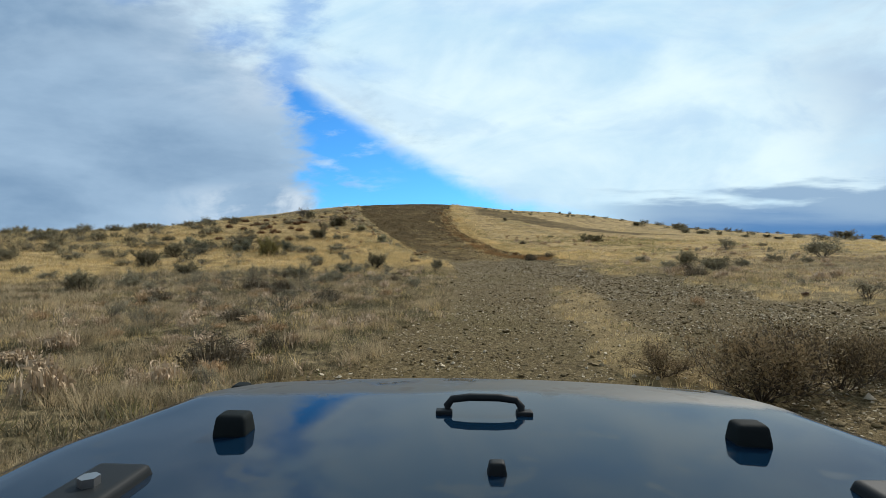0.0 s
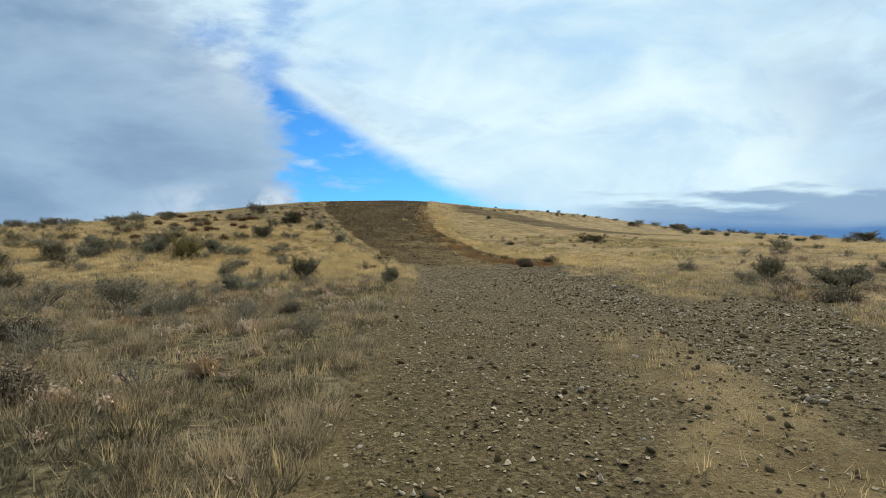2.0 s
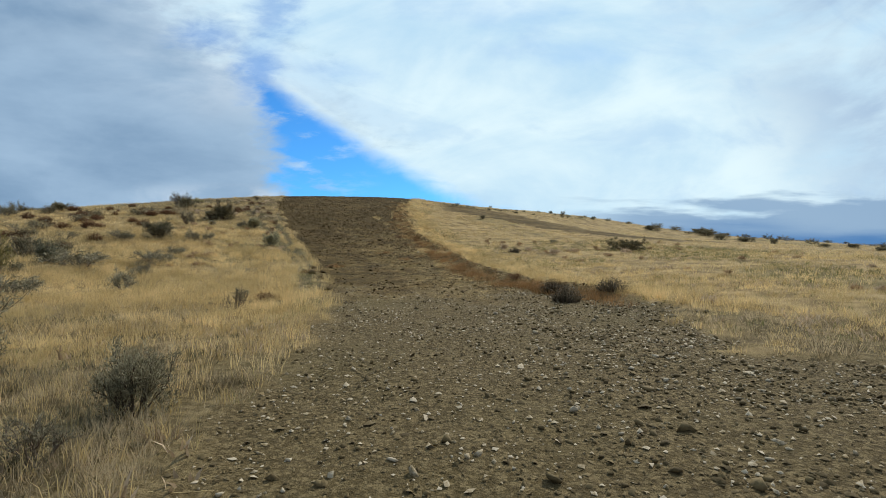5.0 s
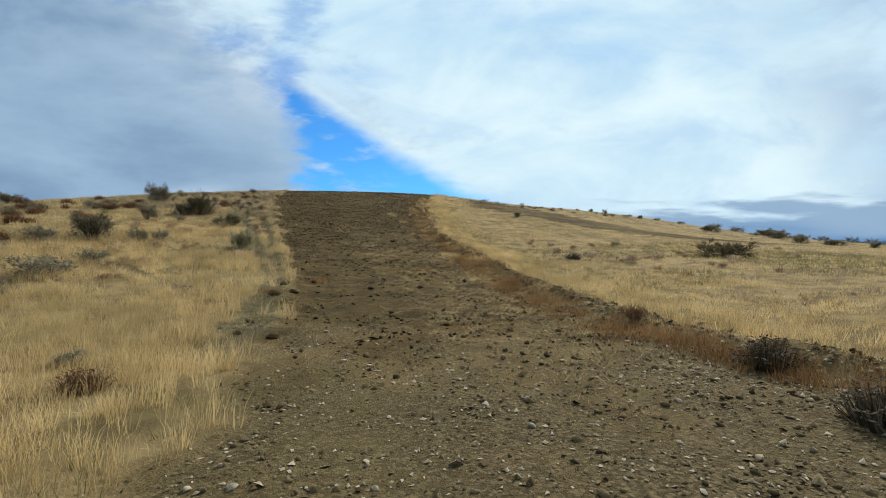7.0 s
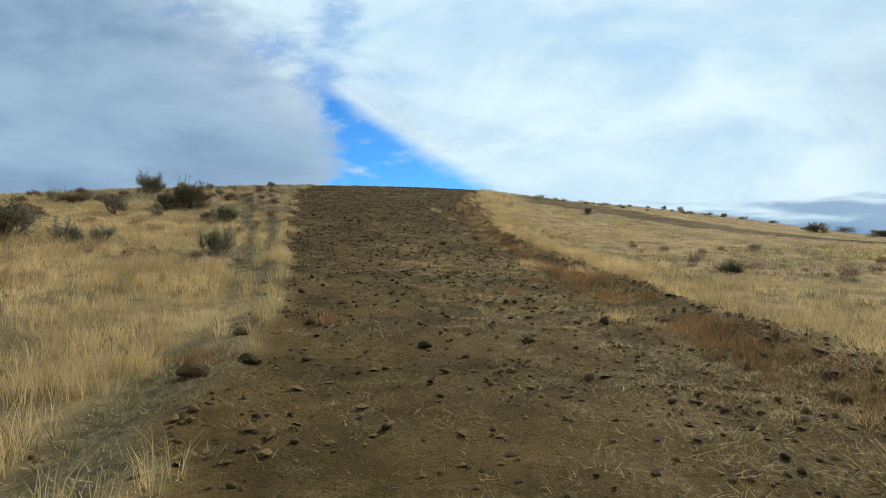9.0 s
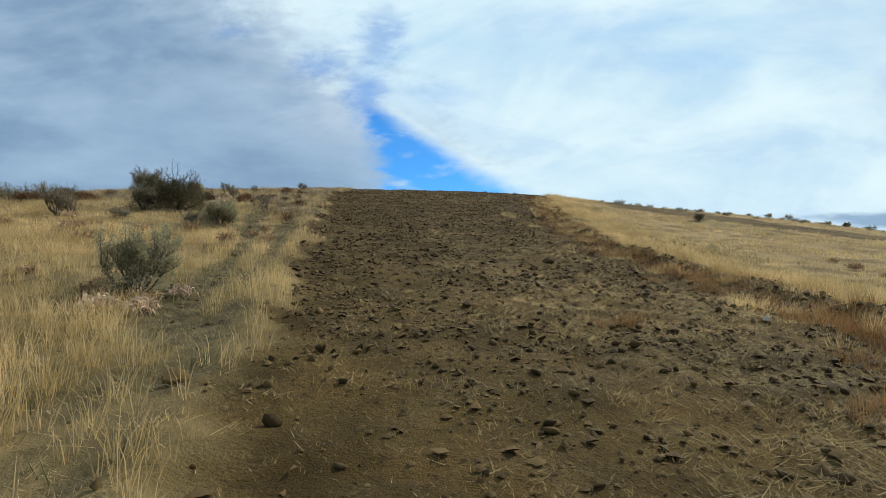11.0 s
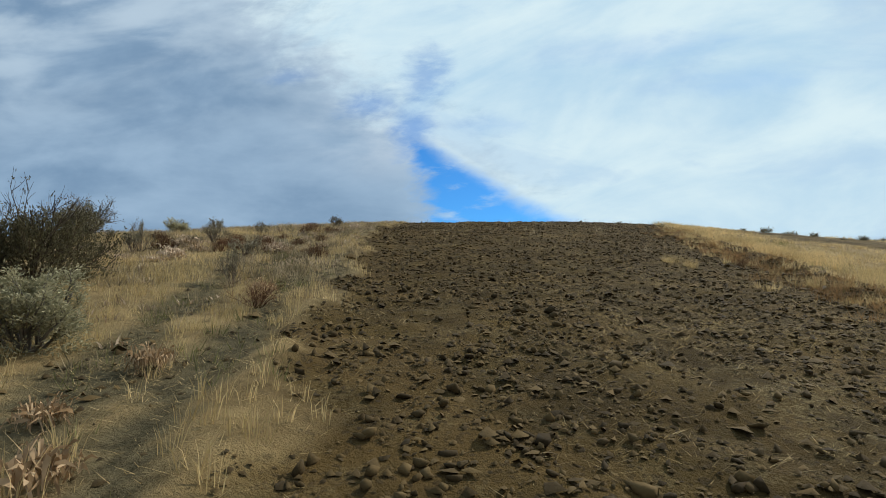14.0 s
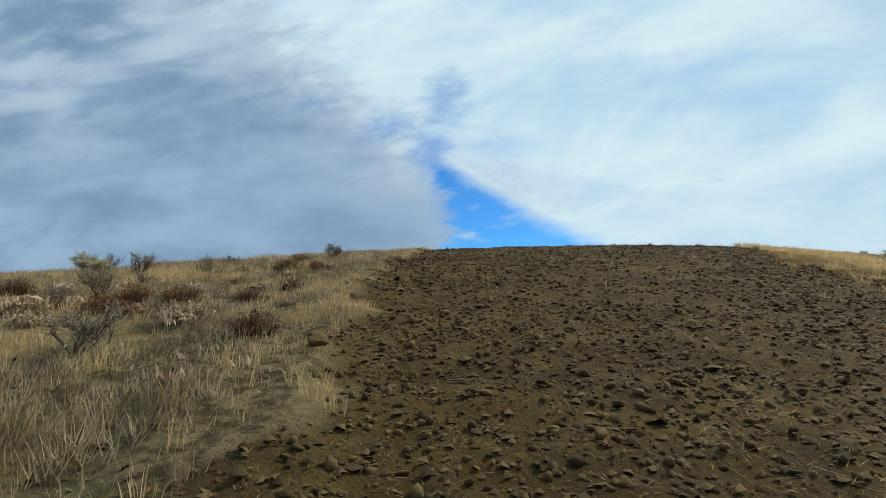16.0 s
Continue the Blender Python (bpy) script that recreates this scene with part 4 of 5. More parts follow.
sage = [shrub("sagebrush", "dark grey-green sagebrush growing in dry grass", s, DARK_BARK, SAGE_LEAF, stems=16, spread=1.1, per=7, leaf=(0.07, 0.019), puff=0.035, lift=0.34, skirt=210) for s in (1, 2, 3)]
grey = [shrub("grey_sagebrush", "low pale grey sagebrush growing in dry grass", s, GREY_BARK, GREY_LEAF, stems=9, per=4, spread=1.1, leaf=(0.085, 0.028), puff=0.04, skirt=80) for s in (4, 5)]
blue = [shrub("sagebrush", "blue-grey dense sagebrush on the hillside", 6, DARK_BARK, BLUE_LEAF, stems=13, spread=1.3, lift=0.15, per=5, leaf=(0.09, 0.03), puff=0.045, skirt=120)]
twig = [shrub("bare_shrub", "half-bare grey-brown shrub with twisted twigs", s, BROWN_BARK, GREY_LEAF, stems=8, splits=4, levels=3, thick=0.027, per=4, leaf=(0.06, 0.016), wiggle=0.24, spread=0.85, category="shrub") for s in (7, 8, 9)]
yellow = [shrub("rabbitbrush", "tall yellow-green bushy rabbitbrush on the slope", 10, DARK_BARK, YELLOW_LEAF, stems=14, spread=1.3, lift=0.15, per=8, puff=0.04, skirt=150)]
green = [shrub("silver_sagebrush", "grey-green open sagebrush with upright sprigs", s, GREY_BARK, SPRIG_LEAF, stems=16, splits=4, spread=0.95, per=16, leaf=(0.046, 0.014), puff=0.024, lift=0.5, skirt=170) for s in (12, 13)]
big = [shrub("big_sagebrush", "large dark olive sagebrush with bare top twigs", 14, DARK_BARK, OLIVE_LEAF, stems=30, splits=4, thick=0.017, per=8, spread=1.3, leaf=(0.042, 0.014), lift=0.2, puff=0.035, skirt=700, bare_top=True)]
low_green = [shrub("spreading_shrub", "low wide dark green shrub in pale grass", 15, DARK_BARK, OLIVE_LEAF, stems=16, spread=1.25, per=6, lift=0.1, skirt=200)]
brush = [shrub("dead_brush", "tangled brown dead brush beside the track", s, DARK_BARK, DARK_LEAF, stems=22, splits=5, levels=3, thick=0.012, per=3, leaf=(0.05, 0.018), spread=1.2, wiggle=0.2, puff=0.05, skirt=60, foliage="dry_foliage") for s in (16, 17)]
red_twig = [shrub("red_shrub", "low shrub of dark red-brown bare twigs", 18, RED_TWIG, RED_TWIG, stems=22, splits=4, levels=2, thick=0.014, per=4, spread=1.0, leaf=(0.07, 0.012), foliage="fine_brush")]
dead_tree = [shrub("dead_sagebrush", "tall dead grey sagebrush with bare branches", 19, GREY_BARK, GREY_BARK, stems=9, splits=6, levels=3, thick=0.03, per=2, leaf=(0.08, 0.008), wiggle=0.2, spread=0.75, foliage="fine_brush")]
dead_wood = [shrub("dead_wood", "bleached twisted dead branches lying on the slope", 20, PALE_WOOD, PALE_WOOD, stems=12, splits=3, levels=2, thick=0.03, per=0, spread=1.45, wiggle=0.3, lift=0.0, category="dead wood")]
small_grey = [shrub("grey_sagebrush", "small grey half-dead sagebrush among dry weeds", s, GREY_BARK, GREY_LEAF, stems=9, splits=4, levels=2, thick=0.016, per=6, spread=1.0, leaf=(0.06, 0.017), puff=0.04, skirt=30) for s in (31, 32)]
small_sage = [shrub("sagebrush", "dark sagebrush far off on the ridge", s, DARK_BARK, SAGE_LEAF, stems=12, splits=4, levels=2, thick=0.016, per=8, spread=1.1, leaf=(0.075, 0.026), puff=0.055, skirt=60) for s in (33, 34)]
pale = [leaf_plant("dead_leaf_plant", s, PALE_LEAF, "clump of pale curled dead leaves in the grass") for s in (21, 22)]
brown = [leaf_plant("brown_leaf_plant", s, BROWN_LEAF, "clump of brown curled dead leaves in the grass") for s in (23, 24)]
dusk = [mound(s, DUSK_TWIG, "low dusky grey-brown twiggy mound among weeds") for s in (27, 28)]
domes = [mound(s, RED_TWIG, "small dark red-brown dwarf shrub on the hillside") for s in (25, 26)]

plant(sage, [(-20.1, 34.5, 1.92, 1.3), (-12.7, 17.8, 1.15, 0.79), (-14.5, 28.5, 1.53, 0.77), (-22.3, 41.9, 1.83, 1.25), (-18.8, 47.8, 2.3, 1.3), (-38.5, 48.8, 2.42, 1.07),
             (-32.9, 42.5, 1.4, 0.7), (-30.8, 35.8, 1.16, 0.85), (-40.0, 55.1, 1.22, 0.5), (-0.3, 27.7, 0.75, 0.65), (-3.9, 29.8, 1.55, 0.96), (-13.4, 54.4, 2.0, 1.2), (-18.3, 68.9, 1.5, 1.05), (-26.9, 66.0, 1.7, 0.7), (-13.8, 63.2, 1.25, 0.8)], "sagebrush west of the track")
plant(sage, [(12.7, 26.3, 1.15, 0.8), (12.3, 23.0, 1.7, 0.7), (57.2, 72.4, 2.88, 1.21), (63.8, 74.4, 1.81, 0.76), (36.7, 95.0, 2.4, 0.8), (44.8, 96.8, 3.0, 0.84), (40.5, 84.6, 1.9, 0.93),
             (42.0, 81.7, 2.4, 0.65), (42.3, 77.5, 0.9, 0.65), (41.5, 69.6, 1.1, 0.45), (44.6, 69.7, 1.35, 0.5), (43.0, 64.9, 1.24, 0.42), (43.1, 92.2, 2.85, 0.9), (9.8, 80.5, 0.75, 0.52), (23.1, 100.8, 0.8, 0.45), (29.7, 100.3, 0.8, 0.45)], "sagebrush on the far slope")
plant(grey, [(-11.5, 18.5, 0.9, 0.5), (-4.8, 20.3, 0.6, 0.5), (-4.2, 19.9, 0.65, 0.55), (-12.6, 20.6, 1.2, 0.7), (-6.1, 21.4, 1.1, 0.75), (-4.8, 21.8, 0.6, 0.5), (-1.0, 17.7, 0.55, 0.42), (-8.9, 44.2, 0.7, 0.6), (-9.8, 38.8, 1.6, 0.7), (-3.1, 38.9, 0.5, 0.25), (-27.2, 47.5, 2.3, 0.65), (-28.4, 38.6, 1.7, 0.45), (-23.6, 28.3, 1.2, 0.55), (-19.3, 24.7, 1.1, 0.5), (-12.4, 45.8, 2.5, 0.76), (-8.5, 33.5, 0.75, 0.74), (-9.9, 47.2, 2.2, 0.62),
             (-7.9, 41.0, 0.95, 0.8), (-14.7, 53.1, 1.5, 0.57), (-11.5, 54.6, 1.1, 0.75), (-10.7, 55.1, 0.85, 0.55), (-28.7, 62.7, 1.8, 0.75), (-10.3, 50.0, 1.15, 0.5), (-10.9, 61.8, 0.9, 0.5), (-12.8, 61.0, 0.7, 0.35), (-17.6, 77.1, 0.5, 0.28)], "grey sagebrush west of the track")
plant(grey, [(21.0, 37.4, 1.25, 0.85), (21.6, 28.8, 2.31, 1.16), (11.4, 25.6, 0.8, 0.4), (11.8, 30.2, 0.8, 0.4), (17.8, 27.2, 0.95, 0.46), (18.7, 26.1, 0.75, 0.36), (13.4, 63.5, 0.77, 0.27), (14.9, 25.3, 0.9, 0.45), (24.1, 32.5, 0.9, 0.4), (25.1, 39.8, 0.8, 0.35)], "grey sagebrush east of the track")
plant(blue, [(-21.3, 43.9, 1.84, 0.87), (-24.1, 48.7, 1.89, 0.81), (-4.6, 24.8, 1.17, 0.56), (-18.3, 45.9, 1.78, 1.04), (-14.3, 46.8, 1.5, 0.95)], "blue-grey sagebrush on the slope")
plant(twig, [(-8.1, 21.6, 1.44, 0.74), (-7.2, 23.3, 0.7, 0.6), (-36.4, 61.7, 1.36, 0.82), (-14.0, 55.8, 1.2, 0.9), (11.3, 13.4, 0.95, 0.55), (-8.2, 33.2, 0.85, 0.75), (-5.1, 27.9, 0.8, 0.66), (-4.1, 27.7, 0.55, 0.52), (-0.35, 26.5, 0.45, 0.36), (-2.3, 36.1, 0.7, 0.6),
             (-14.0, 60.5, 0.7, 0.83), (-14.5, 60.6, 1.0, 0.92), (-10.7, 65.6, 0.55, 0.75), (-12.1, 67.9, 0.8, 0.6), (-17.2, 73.4, 0.6, 0.62), (-15.6, 73.8, 0.6, 0.55), (-15.8, 72.2, 0.5, 0.32), (-15.1, 69.9, 0.5, 0.3), (-20.0, 74.9, 0.8, 0.6)], "half-bare shrubs")
plant(yellow, [(-15.2, 44.1, 2.0, 1.6)])
plant(green, [(-6.62, 54.2, 1.02, 0.98), (-10.0, 61.6, 1.1, 0.8), (-19.1, 73.8, 1.0, 0.55)], "grey-green sagebrush beside the trail")
plant(big, [(-13.2, 64.1, 2.1, 1.5)])
plant(low_green, [(16.7, 57.0, 3.0, 0.93)])
plant(brush, [(3.5, 5.7, 1.9, 0.9), (2.9, 6.7, 1.0, 0.5), (4.7, 5.9, 1.1, 0.72), (4.1, 6.4, 1.5, 0.7), (5.7, 6.4, 1.3, 0.6)], "dead brush near the vehicle")
plant(red_twig, [(-9.2, 64.1, 0.95, 0.4), (2.2, 61.5, 0.6, 0.34), (5.9, 41.2, 0.6, 0.3), (-1.9, 37.6, 0.7, 0.3), (0.8, 63.1, 0.85, 0.3), (2.3, 59.8, 0.6, 0.24), (0.0, 73.7, 0.6, 0.32), (5.9, 41.1, 0.7, 0.3)], "red-brown twiggy shrubs")
plant(dead_tree, [(-19.6, 70.6, 1.9, 1.35)])
plant(dead_wood, [(-14.2, 73.9, 1.0, 0.36), (-11.8, 71.0, 0.55, 0.12)], "dead branches")
plant(brown, [(-6.2, 53.8, 0.45, 0.2), (-6.6, 53.7, 0.4, 0.18), (-7.0, 53.8, 0.45, 0.2), (-9.5, 50.5, 0.44, 0.25), (-8.7, 53.4, 0.39, 0.25), (-8.7, 50.6, 0.33, 0.22), (-8.1, 58.8, 0.45, 0.32), (-9.6, 64.9, 0.47, 0.25), (-10.0, 60.2, 0.39, 0.25), (6.6, 13.1, 0.39, 0.25)], "brown dead-leaf plants")
plant(pale, [(-6.3, 53.2, 0.55, 0.20), (-5.9, 53.4, 0.5, 0.20), (-6.0, 54.3, 0.45, 0.20), (-14.8, 69.2, 0.95, 0.28), (-12.3, 69.3, 0.4, 0.25), (-13.8, 70.1, 0.5, 0.17), (-14.9, 69.3, 0.45, 0.23),
             (-16.5, 71.1, 0.5, 0.20), (-13.2, 72.7, 0.4, 0.17), (-11.9, 73.7, 0.4, 0.15)], "pale dead-leaf plants on the slope")
plant(domes, [(-29.5, 61.2, 1.0, 0.45), (-25.8, 55.8, 0.72, 0.32), (-26.9, 56.2, 0.72, 0.32), (-25.8, 60.9, 0.99, 0.41), (-23.3, 59.1, 0.96, 0.39), (-21.8, 57.5, 0.76, 0.34), (-20.9, 60.8, 0.9, 0.36), (-18.1, 60.2, 0.9, 0.36), (-18.4, 63.5, 1.15, 0.43), (-17.7, 64.6, 1.5, 0.33),
              (-22.1, 62.4, 1.44, 0.35), (-19.3, 68.0, 0.78, 0.23), (-15.1, 68.8, 0.7, 0.34), (-14.2, 69.9, 0.5, 0.3), (-14.3, 70.6, 0.6, 0.33), (-13.6, 70.9, 0.75, 0.32), (-12.8, 71.6, 0.5, 0.22), (-16.1, 78.5, 0.81, 0.26), (-16.9, 70.5, 0.6, 0.3), (-14.2, 76.3, 0.6, 0.25)], "dwarf shrubs on the slope")
plant(dusk, [(-3.3, 14.6, 0.95, 0.36), (-6.8, 18.4, 1.4, 0.42), (-3.2, 7.1, 0.95, 0.5), (-5.7, 18.0, 0.9, 0.42), (-5.2, 16.2, 0.8, 0.3), (-2.7, 8.0, 0.5, 0.3), (-8.4, 15.0, 1.1, 0.35), (-4.6, 11.2, 0.7, 0.3), (-2.0, 20.5, 0.6, 0.3)], "dusky mounds by the lower track")
plant(dusk, [(6.5, 38.1, 0.85, 0.4), (6.25, 36.0, 0.9, 0.45), (7.7, 36.6, 0.9, 0.36), (10.3, 20.6, 1.0, 0.42), (8.8, 56.4, 1.0, 0.35), (11.5, 23.9, 0.8, 0.4)])
plant(pale, [(9.7, 21.6, 0.7, 0.35), (12.9, 22.4, 0.6, 0.3), (9.9, 57.0, 0.6, 0.3), (11.0, 54.4, 0.7, 0.35), (12.7, 55.7, 0.7, 0.3), (8.4, 58.0, 0.6, 0.45), (15.5, 54.2, 0.9, 0.3), (10.6, 22.6, 0.6, 0.3)], "pale dead-leaf plants on the slope")
plant(pale, [(-4.4, 5.6, 0.6, 0.4), (-3.4, 6.2, 0.4, 0.3), (-3.0, 7.6, 0.4, 0.3), (-5.2, 6.6, 0.45, 0.3), (-2.5, 8.4, 0.4, 0.25), (-4.0, 8.6, 0.5, 0.3), (-6.0, 8.0, 0.5, 0.35), (-3.5, 9.6, 0.4, 0.25), (-2.2, 10.3, 0.4, 0.25), (-5.0, 10.0, 0.5, 0.3)], "pale dead-leaf plants by the lower track")
plant(domes, [(-2.0, 37.5, 0.6, 0.28)])
# low shrubs that dot the western slope and the foreground
dots = random.Random(3)


def spread_rows(count, x0, x1, y0, y1, w0, w1, ratio, slant=0.0):
    rows = []
    while len(rows) < count:
        x, y = dots.uniform(x0, x1), dots.uniform(y0, y1)
        x += slant * (y - y0)
        if y > 42 and w1 > 0.9 and x < 0 and float(off_path(x, y)) < 11:
            continue
        if x < float(left_edge(y)) - 0.9 or x > float(right_edge(y)) + 1.2:
            w = dots.uniform(w0, w1)
            rows.append((x, y, w, w * ratio * dots.uniform(0.8, 1.2)))
    return rows


left_ridge_x, left_ridge_y = [-60, -42, -35, -28.5, -21, -16.5], [55, 62, 68.5, 74, 83, 88]
plant(small_sage, [(x, float(np.interp(x, left_ridge_x, left_ridge_y)) - dots.uniform(0, 7), w, w * dots.uniform(0.35, 0.6)) for x, w in ((dots.uniform(-60, -28), dots.uniform(0.5, 1.5)) for _ in range(60))], "sagebrush along the ridge")
plant(small_grey, spread_rows(30, -42, -15, 34, 58, 1.0, 2.2, 0.45), "grey sagebrush west of the track")
plant(small_sage, spread_rows(16, -42, -18, 36, 58, 1.0, 2.0, 0.5), "sagebrush west of the track")
plant(domes, spread_rows(34, -34, -14, 50, 71, 0.5, 1.2, 0.4), "dwarf shrubs on the slope")
plant(small_grey, spread_rows(40, -42, -14, 34, 68, 0.6, 1.7, 0.5), "grey sagebrush west of the track")
plant(small_sage, spread_rows(44, -46, -14, 33, 66, 0.6, 1.8, 0.55), "sagebrush west of the track")
plant(pale, spread_rows(190, -10, -1.0, 6, 28, 0.22, 0.48, 0.5), "pale dead-leaf plants by the lower track")
plant(brown, spread_rows(60, -12, -1.5, 6, 27, 0.25, 0.5, 0.5), "brown dead-leaf plants")
plant(small_grey, spread_rows(80, -15, -2.0, 6, 28, 0.3, 0.75, 0.75), "grey sagebrush west of the track")
plant(small_grey, spread_rows(40, -10, -1.6, 13, 28, 0.35, 0.8, 0.75), "grey sagebrush west of the track")
plant(pale, spread_rows(44, 9.5, 24, 11, 44, 0.3, 0.6, 0.5), "pale dead-leaf plants by the lower track")
plant(small_grey, spread_rows(16, 11, 26, 12, 37, 0.4, 0.9, 0.55), "grey sagebrush east of the track")
plant(brown, spread_rows(40, 7, 28, 36, 66, 0.25, 0.5, 0.5), "brown dead-leaf plants")
plant(small_sage, spread_rows(18, 40, 66, 58, 96, 0.8, 1.8, 0.45), "sagebrush on the far slope")
plant(pale, spread_rows(26, -16.5, -10.8, 66.5, 80, 0.3, 0.7, 0.4), "pale dead-leaf plants on the slope")
plant(twig, spread_rows(7, -20, -13, 66, 80, 0.4, 0.8, 0.9), "half-bare shrubs")
plant(brown, spread_rows(22, -14, -6.5, 46, 62, 0.3, 0.6, 0.5), "brown dead-leaf plants")
plant(domes, spread_rows(16, -15.5, -10.5, 69, 84, 0.35, 0.8, 0.4), "dwarf shrubs on the slope")
ridge_x, ridge_y = [2, 8, 17, 25, 33, 42, 48, 54, 62], [92, 94.5, 97, 101.5, 102, 98.5, 93.5, 87, 80]
plant(small_sage, [(x, float(np.interp(x, ridge_x, ridge_y)) - dots.uniform(0, 5), w, w * dots.uniform(0.35, 0.6)) for x, w in ((dots.uniform(6, 62), dots.uniform(0.3, 0.7)) for _ in range(60))], "sagebrush along the ridge")
plant(small_sage, [(7.9, 94.4, 0.9, 0.4), (9.5, 94.6, 0.6, 0.35), (13.8, 102.0, 0.6, 0.4), (17.0, 97.0, 0.4, 0.25), (21.0, 100.0, 0.6, 0.3), (25.3, 101.5, 0.9, 0.6), (29.0, 102.0, 0.7, 0.35), (32.5, 101.5, 1.0, 0.45), (36.0, 101.5, 1.2, 0.4), (39.5, 99.5, 1.8, 0.75), (42.0, 98.5, 2.2, 0.7), (44.5, 96.5, 1.6, 0.5), (47.0, 94.0, 1.4, 0.5), (49.5, 93.0, 1.2, 0.5), (52.0, 89.0, 1.4, 0.6), (1.2, 92.0, 0.35, 0.25), (-1.5, 91.5, 0.3, 0.22)], "sagebrush along the ridge")
for protos in (sage, grey, blue, twig, yellow, green, big, low_green, brush, red_twig, dead_tree, dead_wood, pale, brown, domes, dusk, small_grey, small_sage):
    clear_marks(protos)


# ---- loose rocks ----
def rock_mesh(seed, mat):
    rng = np.random.default_rng(seed)
    bm = bmesh.new()
    bmesh.ops.create_icosphere(bm, subdivisions=2, radius=0.5)
    for w in bm.verts:
        w.co *= 1 + 0.35 * noise.noise(w.co * 2.2 + Vector((seed * 3.1, 0, 0)))
        w.co.z *= 0.72
    cut = [Vector(rng.normal(0, 1, 3)).normalized() for _ in range(9)]
    for w in bm.verts:
        for c in cut:
            over = w.co.dot(c) - 0.28
            if over > 0:
                w.co -= c * over
    me = bpy.data.meshes.new("rock")
    bm.to_mesh(me)
    bm.free()
    me.materials.append(mat)
    return me


def rock(mesh, x, y, size, label):
    ob = new("rock", mesh)
    ob.matrix_basis = Matrix.Translation((x, y, height(x, y) + size * 0.2)) @ Matrix.Rotation(turn_gen.uniform(0, 6.28), 4, "Z") @ Matrix.Diagonal((size, size * 0.85, size * 0.85, 1))
    return tagged(ob, label, "rock", "loose rocks on the track")


pale_rock, dark_rock, brown_rock = rock_mesh(1, PALE_ROCK), rock_mesh(2, CLOD_ONE), rock_mesh(3, LICHEN_ROCK)
for x, y, s in ((6.8, 25.0, 0.24), (4.0, 24.9, 0.13), (5.9, 22.2, 0.14), (6.2, 21.9, 0.16), (2.4, 55.9, 0.17), (5.0, 52.9, 0.12), (0.8, 70.8, 0.15)):
    rock(pale_rock, x, y, s, "pale angular rock lying on the dirt track")
for x, y, s in ((-0.8, 40.7, 0.22), (-1.5, 40.9, 0.2), (3.8, 39.1, 0.16), (-2.0, 46.2, 0.3), (-2.3, 45.5, 0.34), (-2.6, 47.3, 0.24), (-2.0, 48.6, 0.2), (3.1, 49.1, 0.26), (0.1, 47.2, 0.2), (1.6, 47.7, 0.22), (4.4, 45.3, 0.24), (-4.1, 51.6, 0.24),
                (-6.8, 54.2, 0.3), (-6.3, 54.5, 0.24), (-7.4, 57.9, 0.18), (-3.4, 60.6, 0.24), (-0.9, 59.9, 0.28), (-0.5, 60.9, 0.3), (-5.1, 65.7, 0.26), (-5.6, 65.7, 0.24), (-0.2, 65.0, 0.24), (-10.0, 69.2, 0.3)):
    rock(dark_rock, x, y, s, "dark basalt rock lying on bare brown soil")
rock(brown_rock, 10.1, 14.1, 0.34, "rounded red-brown rock in the grass")

# stones of the track that can be told apart, one by one
stone_kinds = [rock_mesh(30 + k, m) for k, m in enumerate((CLOD_ONE, CLOD_ONE, COBBLE_ONE, COBBLE_ONE))]
pick = random.Random(5)
made = 0
while made < 280:
    y = pick.uniform(4, 84)
    x = pick.uniform(float(left_edge(y)) + 0.2, float(right_edge(y)) - 0.1)
    soil, gravel = (float(q[0]) for q in marks(np.array([x]), np.array([y]))[:2])
    if max(soil, gravel) < 0.8:
        continue
    ob = new("stone", stone_kinds[pick.randrange(2) + (0 if soil > gravel else 2)])
    s = pick.uniform(0.05, 0.13) * (1.0 if soil > gravel else 0.7)
    ob.parent = ground
    ob.matrix_basis = Matrix.Translation((x, y, height(x, y) + s * 0.12)) @ Euler((pick.uniform(-0.4, 0.4), pick.uniform(-0.4, 0.4), pick.uniform(0, 6.28))).to_matrix().to_4x4() @ Matrix.Diagonal((s, s * pick.uniform(0.6, 0.9), s * pick.uniform(0.5, 0.8), 1))
    made += 1

# ---- the vehicle, standing where the drive begins ----


def bm_mesh(name, bm, mat, bevel=0.0, shade=True):
    if bevel:
        bmesh.ops.bevel(bm, geom=list(bm.edges), offset=bevel, segments=3, affect="EDGES", profile=0.6)
    me = bpy.data.meshes.new(name)
    bm.to_mesh(me)
    bm.free()
    if shade:
        for p in me.polygons:
            p.use_smooth = True
    me.materials.append(mat)
    return me


def block(x0, x1, y0, y1, z0, z1, taper=(1.0, 1.0)):
    bm = bmesh.new()
    bmesh.ops.create_cube(bm, size=1.0)
    for w in bm.verts:
        top = w.co.z > 0
        w.co = Vector(((x0 + x1) / 2 + w.co.x * (x1 - x0) * (taper[0] if top else 1), (y0 + y1) / 2 + w.co.y * (y1 - y0) * (taper[1] if top else 1), z1 if top else z0))
    return bm


def hood_half(y):
    return 0.92 - 0.3 * max(0.0, y - 0.9) - 5.5 * max(0.0, y - 1.38) ** 2


def hood_z(x, y):
    a = abs(x) / hood_half(y)
    lip = 0.55 * max(0.0, min(y, 1.32) - 1.18) ** 2 + 0.155 * max(0.0, y - 1.32) + 1.0 * max(0.0, y - 1.44) ** 2 + 12.0 * max(0.0, y - 1.5) ** 2
    return 1.301 + 0.03 * (1 - a * a) - lip - 0.1 * max(0.0, (a - 0.8) / 0.2) ** 2


